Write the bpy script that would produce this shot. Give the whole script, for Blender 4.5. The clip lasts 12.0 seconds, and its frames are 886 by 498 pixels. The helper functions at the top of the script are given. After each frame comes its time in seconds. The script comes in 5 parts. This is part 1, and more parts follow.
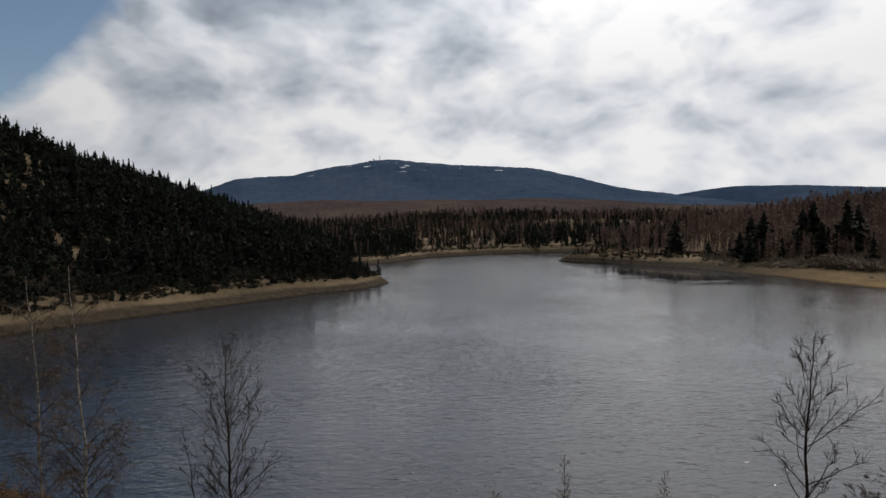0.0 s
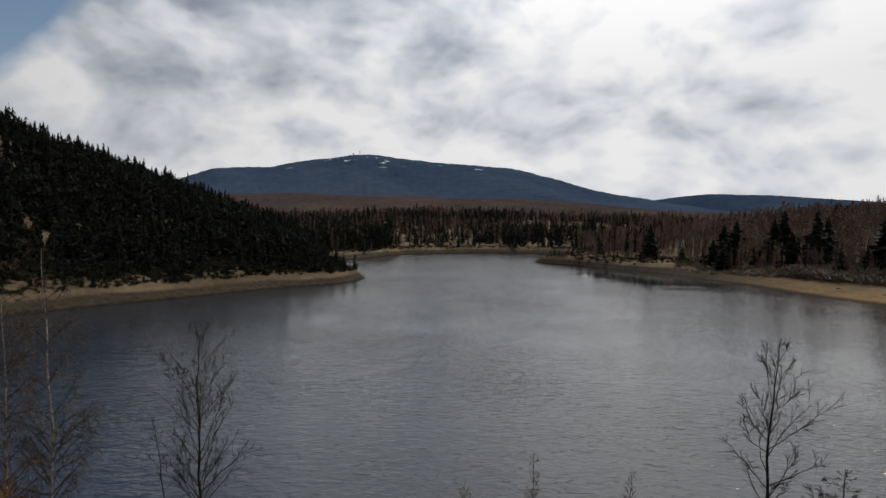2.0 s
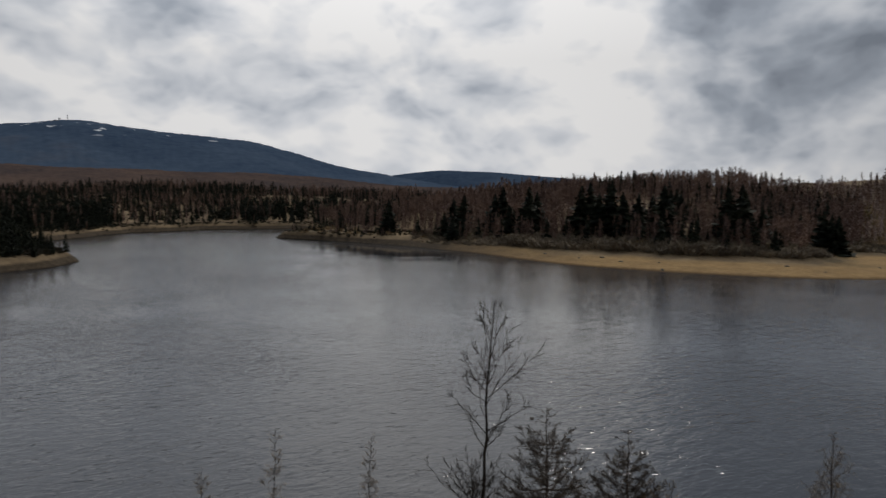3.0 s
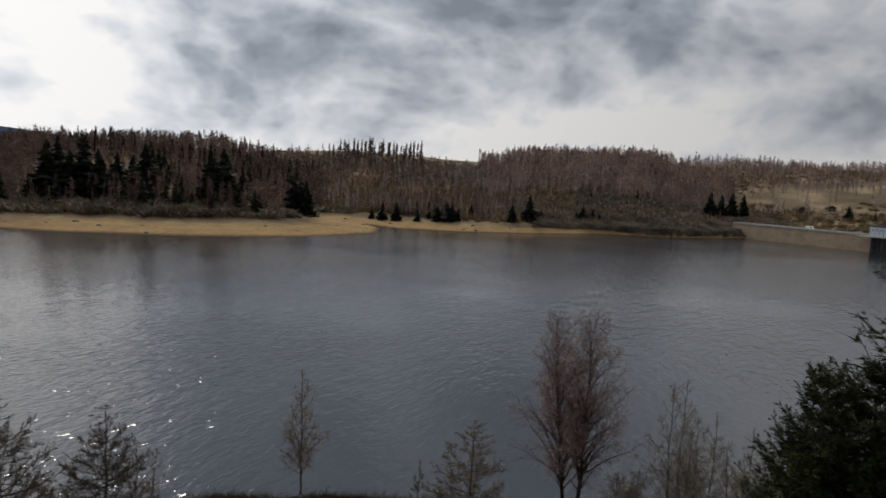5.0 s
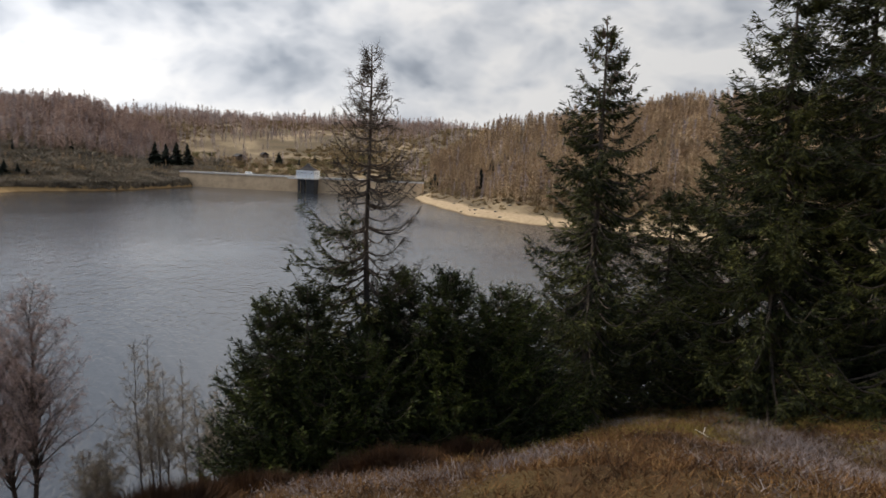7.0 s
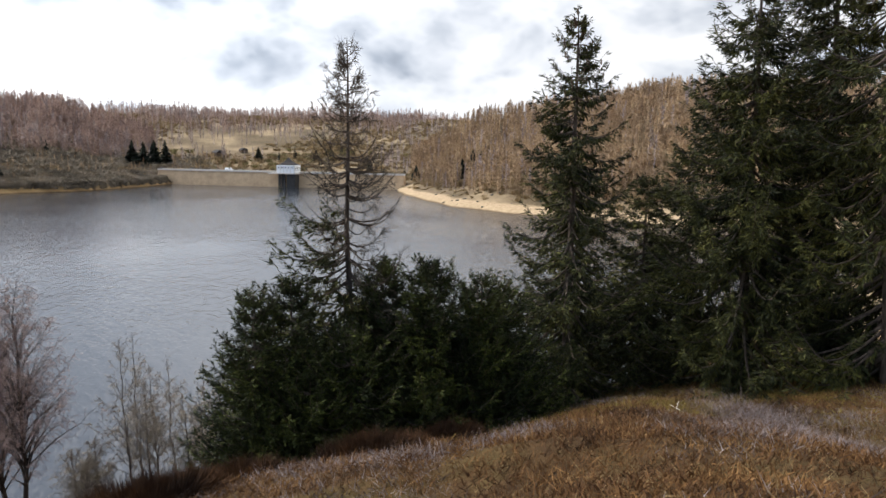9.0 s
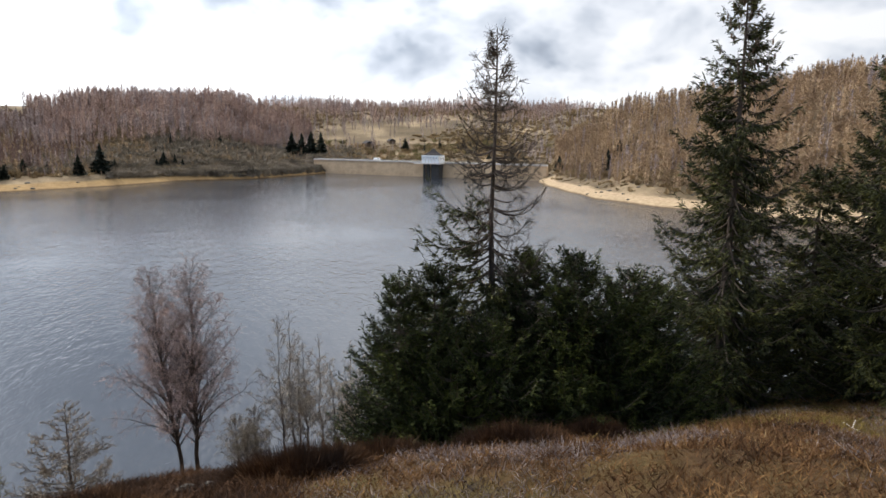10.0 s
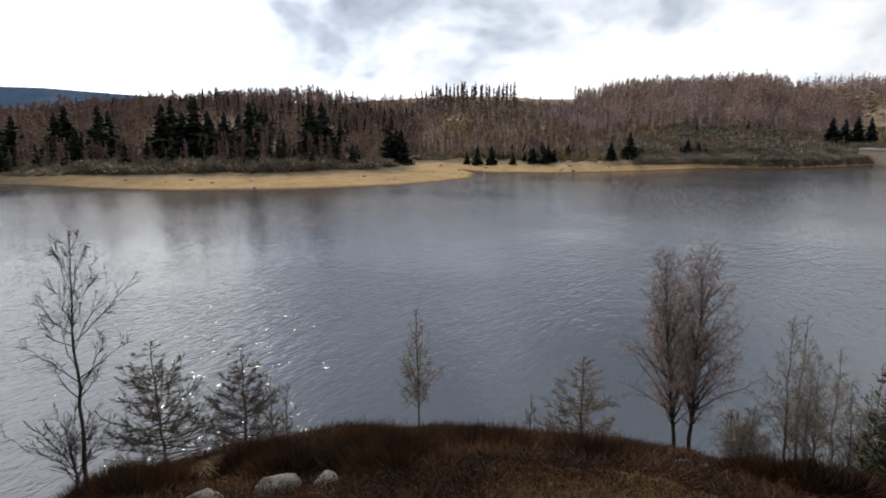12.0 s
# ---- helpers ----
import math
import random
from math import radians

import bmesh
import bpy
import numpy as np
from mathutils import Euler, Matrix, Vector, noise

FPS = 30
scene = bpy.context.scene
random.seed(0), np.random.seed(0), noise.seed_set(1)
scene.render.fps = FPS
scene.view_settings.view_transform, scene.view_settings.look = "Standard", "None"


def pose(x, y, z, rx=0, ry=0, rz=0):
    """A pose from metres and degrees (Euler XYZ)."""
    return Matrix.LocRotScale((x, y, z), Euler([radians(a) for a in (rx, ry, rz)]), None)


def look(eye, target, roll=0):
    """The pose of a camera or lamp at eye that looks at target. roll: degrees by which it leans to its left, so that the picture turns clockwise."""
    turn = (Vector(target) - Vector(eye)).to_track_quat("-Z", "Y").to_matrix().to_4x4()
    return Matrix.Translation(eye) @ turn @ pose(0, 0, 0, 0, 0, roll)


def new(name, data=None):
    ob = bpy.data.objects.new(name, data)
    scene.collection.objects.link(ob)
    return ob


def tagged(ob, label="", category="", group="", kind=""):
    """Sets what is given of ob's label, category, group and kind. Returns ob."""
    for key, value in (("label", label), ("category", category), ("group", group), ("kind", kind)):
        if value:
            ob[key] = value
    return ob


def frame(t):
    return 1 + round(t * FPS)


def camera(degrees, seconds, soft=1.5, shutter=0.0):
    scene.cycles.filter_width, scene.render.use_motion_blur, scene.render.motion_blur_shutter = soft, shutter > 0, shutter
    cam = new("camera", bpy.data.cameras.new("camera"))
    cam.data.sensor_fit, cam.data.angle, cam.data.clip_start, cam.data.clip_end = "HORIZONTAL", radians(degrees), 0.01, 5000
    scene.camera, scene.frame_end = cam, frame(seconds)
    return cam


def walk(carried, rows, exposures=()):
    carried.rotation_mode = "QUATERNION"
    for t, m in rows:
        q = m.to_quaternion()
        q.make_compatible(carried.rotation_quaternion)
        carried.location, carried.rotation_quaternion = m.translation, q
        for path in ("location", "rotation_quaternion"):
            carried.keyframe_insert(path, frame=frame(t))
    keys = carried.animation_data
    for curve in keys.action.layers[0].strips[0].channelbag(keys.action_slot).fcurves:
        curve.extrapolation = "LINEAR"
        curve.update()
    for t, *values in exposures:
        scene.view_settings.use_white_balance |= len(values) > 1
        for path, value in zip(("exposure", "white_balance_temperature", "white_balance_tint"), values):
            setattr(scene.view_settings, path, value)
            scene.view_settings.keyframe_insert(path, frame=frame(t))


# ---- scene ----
# the camera: held by hand on a heather knoll, panning along the lake
cam = camera(68.33, 12.0, soft=1.5, shutter=0.12)
PATH = [
    (0.0, (-0.002, -0.000, 30.003), 0.00, -2.48, -0.98),
    (0.5, (-0.018, -0.179, 30.009), -0.39, -2.24, -0.36),
    (1.0, (-0.043, -0.173, 29.993), -0.81, -1.91, -0.24),
    (1.5, (-0.043, -0.166, 29.987), -0.87, -2.00, 0.10),
    (2.0, (-0.037, -0.137, 29.969), -2.00, -2.69, 1.09),
    (2.5, (0.062, -0.056, 29.954), -10.59, -3.62, 1.07),
    (2.8, (0.197, -0.135, 29.896), -18.48, -4.05, 0.97),
    (3.0, (0.214, -0.028, 29.905), -24.38, -4.49, 0.99),
    (3.5, (0.277, 0.087, 29.961), -37.35, -4.74, 1.20),
    (3.7, (0.341, 0.153, 29.922), -41.43, -4.72, 1.32),
    (5.3, (0.848, 0.261, 29.659), -74.65, -6.30, 3.65),
    (5.5, (0.828, 0.252, 29.683), -79.51, -6.36, 3.72),
    (6.0, (0.809, 0.181, 29.697), -90.24, -6.80, 3.37),
    (6.5, (0.827, 0.105, 29.698), -102.78, -7.63, 2.83),
    (7.0, (0.897, 0.046, 29.691), -113.53, -8.08, 2.46),
    (7.2, (0.908, 0.035, 29.708), -117.31, -7.95, 2.05),
    (8.0, (0.750, 0.049, 29.706), -120.60, -8.32, 1.49),
    (8.8, (0.592, 0.063, 29.705), -116.33, -8.70, 0.92),
    (9.0, (0.528, 0.098, 29.684), -115.00, -8.81, 1.07),
    (9.5, (0.673, 0.116, 29.660), -108.80, -9.65, 0.94),
    (10.0, (0.707, 0.143, 29.648), -102.63, -9.83, 0.87),
    (10.5, (0.868, 0.257, 29.655), -95.70, -10.01, 1.91),
    (11.0, (0.564, 0.299, 29.674), -81.59, -10.42, 0.77),
    (11.5, (0.541, 0.324, 29.651), -71.40, -10.72, 0.57),
    (12.0, (0.418, 0.328, 29.627), -59.19, -11.20, -0.06),
]


def held(eye, yaw, pitch, roll):
    """A camera pose from its place, heading, pitch and lean in degrees."""
    return pose(*eye, 90 + pitch, 0, yaw) @ pose(0, 0, 0, 0, 0, roll)


EXPOSURES = [(0.0, -0.55, 6400, 10), (2.0, -0.6, 6400, 10), (3.7, -0.85, 6450, 10), (5.3, -0.2, 6450, 10), (6.2, 0.08, 6480, 10), (7.2, 0.66, 6420, 10), (8.8, 1.12, 6250, 10), (9.6, 1.12, 6200, 10), (10.5, 0.92, 6200, 10), (11.2, 0.74, 6200, 10), (12.0, 0.5, 6250, 10)]
walk(cam, [(t, held(eye, yaw, pitch, roll)) for t, eye, yaw, pitch, roll in PATH], EXPOSURES)

# ---- light: a bright broken overcast, the sun behind thin cloud ----
SUN_AZ, SUN_EL = 48.0, 44.0      # compass-like: degrees clockwise from +y, and above the horizon
sun_way = Vector((math.sin(radians(SUN_AZ)) * math.cos(radians(SUN_EL)), math.cos(radians(SUN_AZ)) * math.cos(radians(SUN_EL)), math.sin(radians(SUN_EL))))
sun = new("sun", bpy.data.lights.new("sun", "SUN"))
sun.data.energy, sun.data.angle, sun.data.color = 1.9, radians(10.0), (1.0, 0.93, 0.82)
sun.matrix_world = look((0, 0, 200), tuple(Vector((0, 0, 200)) - sun_way))


class Nodes:
    """Short hand for wiring a node tree."""

    def __init__(self, tree):
        self.tree = tree
        tree.nodes.clear()

    def add(self, kind, op=None, **inputs):
        node = self.tree.nodes.new(kind)
        if op:
            node.operation = op
        for key, value in inputs.items():
            self.put(node.inputs[int(key[1:])] if key[0] == "i" and key[1:].isdigit() else node.inputs[key.replace("_", " ")], value)
        return node

    def put(self, socket, value):
        if isinstance(value, bpy.types.NodeSocket):
            self.tree.links.new(value, socket)
        else:
            socket.default_value = value

    def math(self, op, a, b=0.0, clamp=False):
        node = self.add("ShaderNodeMath", op, i0=a, i1=b)
        node.use_clamp = clamp
        return node.outputs[0]

    def noise(self, vector, scale, detail=4.0, rough=0.55, distort=0.0):
        return self.add("ShaderNodeTexNoise", None, Vector=vector, Scale=scale, Detail=detail, Roughness=rough, Distortion=distort).outputs[0]

    def ramp(self, fac, *stops):
        node = self.add("ShaderNodeValToRGB", None, Fac=fac)
        els = node.color_ramp.elements
        while len(els) < len(stops):
            els.new(0.5)
        for el, (at, col) in zip(els, stops):
            el.position = at
            el.color = (*col, 1) if isinstance(col, tuple) else (col, col, col, 1)
        return node.outputs[0]

    def mix(self, fac, a, b, how="MIX"):
        node = self.add("ShaderNodeMix")
        node.data_type, node.blend_type = "RGBA", how
        for socket, value in ((node.inputs[0], fac), (node.inputs[6], a), (node.inputs[7], b)):
            self.put(socket, (*value, 1) if isinstance(value, tuple) and len(value) == 3 else value)
        return node.outputs[2]


world = bpy.data.worlds.new("sky")
scene.world = world
world.use_nodes = True
n = Nodes(world.node_tree)
way = n.add("ShaderNodeTexCoord").outputs["Generated"]
xyz = n.add("ShaderNodeSeparateXYZ", None, Vector=way)
puff = n.add("ShaderNodeMapping", None, Vector=way, Location=(0.35, 0.1, 0.0), Scale=(1.0, 1.0, 1.6)).outputs[0]
swirl = n.add("ShaderNodeTexNoise", None, Vector=puff, Scale=3.2, Detail=5.0, Roughness=0.55)
drift = n.add("ShaderNodeVectorMath", "MULTIPLY", i0=n.add("ShaderNodeVectorMath", "SUBTRACT", i0=swirl.outputs["Color"], i1=(0.5, 0.5, 0.5)).outputs[0], i1=(0.15, 0.15, 0.15)).outputs[0]
warped = n.add("ShaderNodeVectorMath", "ADD", i0=puff, i1=drift).outputs[0]
air = n.add("ShaderNodeTexSky")
air.sky_type, air.sun_disc, air.sun_elevation, air.sun_rotation = "NISHITA", False, radians(SUN_EL), radians(SUN_AZ)
blue = n.mix(1.0, air.outputs[0], (0.05, 0.05, 0.05), "MULTIPLY")
big = n.noise(puff, 1.7, 2.0, 0.5, 0.0)
lit = n.add("ShaderNodeVectorMath", "ADD", i0=warped, i1=tuple(sun_way * 0.055 + Vector((0, 0, 0.03)))).outputs[0]


def billow(at, detail):
    """Cloud density: soft noise heaped into rounded puffs."""
    heap = n.add("ShaderNodeTexVoronoi", None, Vector=at, Scale=6.5, Detail=3.0, Roughness=0.55)
    heap.feature = "SMOOTH_F1"
    heap.inputs["Smoothness"].default_value = 0.55
    puffs = n.math("MULTIPLY", n.math("SUBTRACT", 0.93, heap.outputs["Distance"]), 0.52)
    return n.math("ADD", n.math("MULTIPLY", n.noise(at, 3.4, detail, 0.6, 0.0), 0.52), puffs)


fine, beyond = billow(warped, 10.0), billow(lit, 6.0)
relief = n.math("MULTIPLY", n.math("SUBTRACT", fine, beyond), 2.3)
thick = n.math("MULTIPLY", n.math("SUBTRACT", n.math("ADD", n.math("MULTIPLY", big, 0.6), n.math("MULTIPLY", fine, 0.4)), 0.5), 2.9)


def bank_of_cloud(az, el, edge):
    """Where a heavy cloud bank hangs: one at its heart, nought past its edge (cosine)."""
    heart = (math.sin(radians(az)) * math.cos(radians(el)), math.cos(radians(az)) * math.cos(radians(el)), math.sin(radians(el)))
    near = n.add("ShaderNodeVectorMath", "DOT_PRODUCT", i0=n.add("ShaderNodeVectorMath", "ADD", i0=way, i1=drift).outputs[0], i1=heart).outputs["Value"]
    return n.ramp(near, (edge, 0.0), (1.0, 1.0))


banks = n.math("ADD", n.math("MULTIPLY", bank_of_cloud(60, 28, 0.875), 3.0), n.math("ADD", n.math("MULTIPLY", bank_of_cloud(-14, 25, 0.925), 1.3), n.math("MULTIPLY", bank_of_cloud(104, 5, 0.93), 0.5)))
shade = n.math("SUBTRACT", n.math("ADD", n.math("SUBTRACT", 0.54, thick), relief), n.math("MULTIPLY", banks, 0.42))
body = n.ramp(n.math("ADD", n.math("MULTIPLY", shade, 0.62), 0.30), (0.0, (0.26, 0.29, 0.34)), (0.30, (0.42, 0.46, 0.52)), (0.52, (0.62, 0.65, 0.70)), (0.72, (0.80, 0.815, 0.845)), (0.95, (1.0, 0.985, 0.97)))
high = n.ramp(xyz.outputs[2], (0.2, 1.0), (0.48, 1.45), (1.0, 1.4))
# brighter to the north, where the cloud is thin
north = n.ramp(n.math("MULTIPLY", n.math("ADD", xyz.outputs[1], 1.0), 0.5), (0.3, 0.62), (0.75, 0.95), (1.0, 1.3))
high = n.mix(1.0, high, north, "MULTIPLY")
body = n.mix(1.0, body, high, "MULTIPLY")
toward = n.add("ShaderNodeVectorMath", "DOT_PRODUCT", i0=way, i1=tuple(sun_way)).outputs["Value"]
glow = n.math("POWER", n.math("MAXIMUM", toward, 0.0), 1.3)
body = n.mix(1.0, body, n.ramp(n.math("MULTIPLY", glow, 1.0), (0.0, 0.34), (1.0, 0.52)), "MULTIPLY")
open_way = Vector((math.sin(radians(-60)) * 0.788, math.cos(radians(-60)) * 0.788, 0.616)).normalized()
near_gap = n.add("ShaderNodeVectorMath", "DOT_PRODUCT", i0=n.add("ShaderNodeVectorMath", "NORMALIZE", i0=n.add("ShaderNodeVectorMath", "ADD", i0=way, i1=drift).outputs[0]).outputs[0], i1=tuple(open_way)).outputs["Value"]
col = n.mix(n.ramp(near_gap, (0.785, 0.0), (0.80, 1.0)), body, blue)
back = n.add("ShaderNodeBackground", None, Color=col, Strength=2.2)
n.tree.links.new(back.outputs[0], n.add("ShaderNodeOutputWorld").inputs[0])

# ---- materials ----


def material(name, rough=0.85, spec=0.3):
    """A material and its node helper; the shader node is kept under the key bsdf."""
    m = bpy.data.materials.new(name)
    m.use_nodes = True
    k = Nodes(m.node_tree)
    k.bsdf = k.add("ShaderNodeBsdfPrincipled", None, Roughness=rough)
    k.bsdf.inputs["Specular IOR Level"].default_value = spec
    k.tree.links.new(k.bsdf.outputs[0], k.add("ShaderNodeOutputMaterial").inputs[0])
    k.where = k.add("ShaderNodeNewGeometry").outputs["Position"]
    return m, k


def bump(k, height, strength=0.5, distance=0.05):
    k.put(k.bsdf.inputs["Normal"], k.add("ShaderNodeBump", None, Height=height, Strength=strength, Distance=distance).outputs[0])


def leafy(name, dark, mid, light, rough=0.7, spread=0.35, grain=0.55):
    """Foliage, twigs or blades: colour varies leaf by leaf and in drifts."""
    m, k = material(name, rough, 0.2)
    rand = k.add("ShaderNodeNewGeometry").outputs["Random Per Island"]
    drift = k.math("ADD", k.math("MULTIPLY", k.math("SUBTRACT", k.noise(k.where, spread, 3.0), 0.5), 2.4), 0.5)
    f = k.math("ADD", k.math("MULTIPLY", rand, grain), k.math("MULTIPLY", drift, 1.05 - grain))
    k.put(k.bsdf.inputs["Base Color"], k.ramp(f, (0.15, dark), (0.5, mid), (0.9, light)))
    return m


def bark(name, dark, light, scale=9.0, stretch=4.0):
    m, k = material(name, 0.9, 0.15)
    v = k.add("ShaderNodeVectorMath", "MULTIPLY", i0=k.where, i1=(1.0, 1.0, 1.0 / stretch)).outputs[0]
    a = k.noise(v, scale, 5.0, 0.6)
    k.put(k.bsdf.inputs["Base Color"], k.ramp(a, (0.35, dark), (0.65, light)))
    bump(k, a, 0.6, 0.02)
    return m


SPRUCE_NEEDLES = leafy("spruce_needles", (0.005, 0.0065, 0.002), (0.023, 0.027, 0.006), (0.105, 0.098, 0.020), 0.7, 0.6)
YOUNG_NEEDLES = leafy("young_spruce_needles", (0.004, 0.006, 0.0016), (0.016, 0.023, 0.0035), (0.082, 0.090, 0.014), 0.7, 0.8)
BROWN_TWIGS = leafy("brown_twigs", (0.05, 0.035, 0.025), (0.11, 0.075, 0.05), (0.19, 0.13, 0.085))
BIRCH_TWIGS = leafy("birch_twigs", (0.18, 0.115, 0.095), (0.36, 0.245, 0.205), (0.50, 0.37, 0.31))
PALE_TWIGS = leafy("pale_birch_twigs", (0.14, 0.115, 0.08), (0.25, 0.20, 0.14), (0.37, 0.30, 0.21))
DEAD_TWIGS = leafy("larch_twigs", (0.03, 0.022, 0.014), (0.06, 0.045, 0.03), (0.11, 0.08, 0.05))
HEATHER = leafy("heather_sprigs", (0.026, 0.014, 0.008), (0.092, 0.043, 0.015), (0.22, 0.118, 0.042), 0.85, 0.9, 0.4)
HEATHER_DARK = leafy("dark_heather_sprigs", (0.016, 0.009, 0.006), (0.046, 0.022, 0.010), (0.12, 0.058, 0.022), 0.85, 0.9, 0.4)
GREY_HEATH = leafy("grey_heather_sprigs", (0.07, 0.052, 0.046), (0.17, 0.135, 0.125), (0.30, 0.25, 0.235), 0.85, 0.9, 0.45)
STRAW = leafy("dry_grass_blades", (0.08, 0.052, 0.021), (0.155, 0.102, 0.043), (0.26, 0.185, 0.088), 0.8, 0.6)
MOSSY = leafy("green_tussock_blades", (0.06, 0.05, 0.010), (0.15, 0.105, 0.020), (0.23, 0.18, 0.045), 0.8, 0.6)
SPRUCE_BARK = bark("spruce_bark", (0.045, 0.034, 0.026), (0.13, 0.10, 0.078))
DARK_BARK = bark("dark_bark", (0.02, 0.016, 0.013), (0.07, 0.055, 0.042))
BIRCH_BARK = bark("birch_bark", (0.06, 0.05, 0.04), (0.50, 0.46, 0.41), 5.0, 0.4)
# far woods
WOOD_BROWN = leafy("bare_wood_far", (0.09, 0.062, 0.054), (0.17, 0.113, 0.092), (0.28, 0.185, 0.14), 0.9, 0.05, 0.3)
# paler copy of the bare wood, sunlight and haze put into its colour
WOOD_GREY = leafy("grey_wood_far", (0.20, 0.160, 0.148), (0.33, 0.265, 0.245), (0.48, 0.39, 0.345), 0.9, 0.05, 0.3)
WOOD_TAN = leafy("larch_wood_far", (0.19, 0.128, 0.080), (0.33, 0.228, 0.138), (0.50, 0.36, 0.215), 0.9, 0.05, 0.3)
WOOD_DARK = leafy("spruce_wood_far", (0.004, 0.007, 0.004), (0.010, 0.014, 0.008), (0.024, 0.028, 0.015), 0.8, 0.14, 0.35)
SHRUB = leafy("shore_shrubs_far", (0.13, 0.092, 0.050), (0.25, 0.178, 0.092), (0.40, 0.29, 0.15), 0.9, 0.08, 0.35)

SHRUB_GREY = leafy("grey_shrubs_far", (0.10, 0.083, 0.062), (0.20, 0.166, 0.122), (0.32, 0.265, 0.195), 0.9, 0.08, 0.35)
# bare wood lightened for the slopes near the dam, haze put into its colour
WOOD_MAUVE = leafy("mauve_wood_far", (0.20, 0.138, 0.115), (0.34, 0.240, 0.195), (0.50, 0.36, 0.285), 0.9, 0.05, 0.3)
SHRUB_OLIVE = leafy("olive_shrubs_far", (0.09, 0.080, 0.030), (0.17, 0.145, 0.058), (0.28, 0.235, 0.10), 0.9, 0.08, 0.35)
# dark copy of the shore shrubs, shade put into its colour
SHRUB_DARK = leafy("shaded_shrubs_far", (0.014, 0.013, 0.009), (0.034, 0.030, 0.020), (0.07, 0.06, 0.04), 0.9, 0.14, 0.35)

GROUND, k = material("lake_country_ground", 0.95, 0.1)
sep = k.add("ShaderNodeSeparateXYZ", None, Vector=k.where)
wob = k.noise(k.where, 0.035, 5.0)
fine = k.noise(k.where, 0.5, 6.0, 0.65)
height = k.math("ADD", sep.outputs[2], k.math("MULTIPLY", k.math("SUBTRACT", wob, 0.5), 3.0))
sand = k.mix(k.ramp(k.noise(k.where, 0.09, 5.0, 0.6), (0.3, 0.0), (0.7, 1.0)), (0.20, 0.118, 0.045), (0.34, 0.215, 0.085))
sand = k.mix(0.3, sand, k.ramp(fine, (0.3, (0.13, 0.09, 0.05)), (0.7, (0.40, 0.31, 0.18))))
# northern banks have cloud shade put into their colour, eastern ones dry golden grass
shaded_bank = k.mix(k.ramp(fine, (0.3, 0.0), (0.7, 1.0)), (0.032, 0.025, 0.017), (0.080, 0.060, 0.039))
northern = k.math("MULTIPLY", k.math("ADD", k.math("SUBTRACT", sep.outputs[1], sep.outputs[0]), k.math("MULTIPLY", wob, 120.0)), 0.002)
sand = k.mix(k.ramp(northern, (0.24, 0.0), (0.52, 1.0)), sand, shaded_bank)
# pale broken stone along the southern shore
stony = k.mix(k.ramp(fine, (0.3, 0.0), (0.7, 1.0)), (0.25, 0.18, 0.108), (0.44, 0.33, 0.205))
sand = k.mix(k.ramp(k.math("MULTIPLY", sep.outputs[1], -0.005), (0.35, 0.0), (0.6, 1.0)), sand, stony)
wet = k.ramp(k.math("ADD", sep.outputs[2], k.math("MULTIPLY", fine, 0.5)), (0.35, (0.30, 0.27, 0.24)), (0.95, 1.0))
sand = k.mix(1.0, sand, wet, "MULTIPLY")
floor_ = k.ramp(k.noise(k.where, 0.018, 6.0, 0.6), (0.32, (0.05, 0.038, 0.022)), (0.50, (0.14, 0.10, 0.066)), (0.66, (0.40, 0.30, 0.185)))
floor_ = k.mix(0.35, floor_, k.ramp(fine, (0.3, (0.05, 0.04, 0.02)), (0.7, (0.22, 0.17, 0.09))))
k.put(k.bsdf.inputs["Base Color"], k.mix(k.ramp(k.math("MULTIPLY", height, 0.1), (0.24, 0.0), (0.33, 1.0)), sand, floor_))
bump(k, fine, 0.5, 0.4)

KNOLL, k = material("knoll_soil", 0.95, 0.1)
a, b = k.noise(k.where, 0.6, 5.0, 0.6), k.noise(k.where, 7.0, 6.0, 0.7)
near_soil = k.ramp(a, (0.32, (0.035, 0.02, 0.011)), (0.5, (0.085, 0.047, 0.02)), (0.66, (0.13, 0.10, 0.035)))
k.put(k.bsdf.inputs["Base Color"], k.mix(0.5, near_soil, k.ramp(b, (0.35, (0.02, 0.012, 0.007)), (0.65, (0.10, 0.062, 0.028)))))
bump(k, b, 0.9, 0.12)

# distance haze is put into the forest's base colour as blue
MOUNTAIN, k = material("hazed_mountain_forest", 0.95, 0.0)
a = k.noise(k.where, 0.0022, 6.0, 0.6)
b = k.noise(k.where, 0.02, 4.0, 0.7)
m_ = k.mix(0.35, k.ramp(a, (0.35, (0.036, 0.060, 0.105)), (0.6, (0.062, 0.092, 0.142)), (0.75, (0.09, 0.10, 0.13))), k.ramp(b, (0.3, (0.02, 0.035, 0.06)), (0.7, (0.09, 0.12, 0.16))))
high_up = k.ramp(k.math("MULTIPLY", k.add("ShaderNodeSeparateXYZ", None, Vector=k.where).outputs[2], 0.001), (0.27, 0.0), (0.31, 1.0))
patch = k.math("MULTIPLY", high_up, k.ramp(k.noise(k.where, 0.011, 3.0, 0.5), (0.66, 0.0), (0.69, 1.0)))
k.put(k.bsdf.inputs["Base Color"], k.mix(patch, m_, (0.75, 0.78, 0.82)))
FOOTHILL, k = material("foothill_bare_forest", 0.95, 0.0)
a = k.noise(k.where, 0.006, 6.0, 0.6)
b = k.noise(k.where, 0.06, 4.0, 0.7)
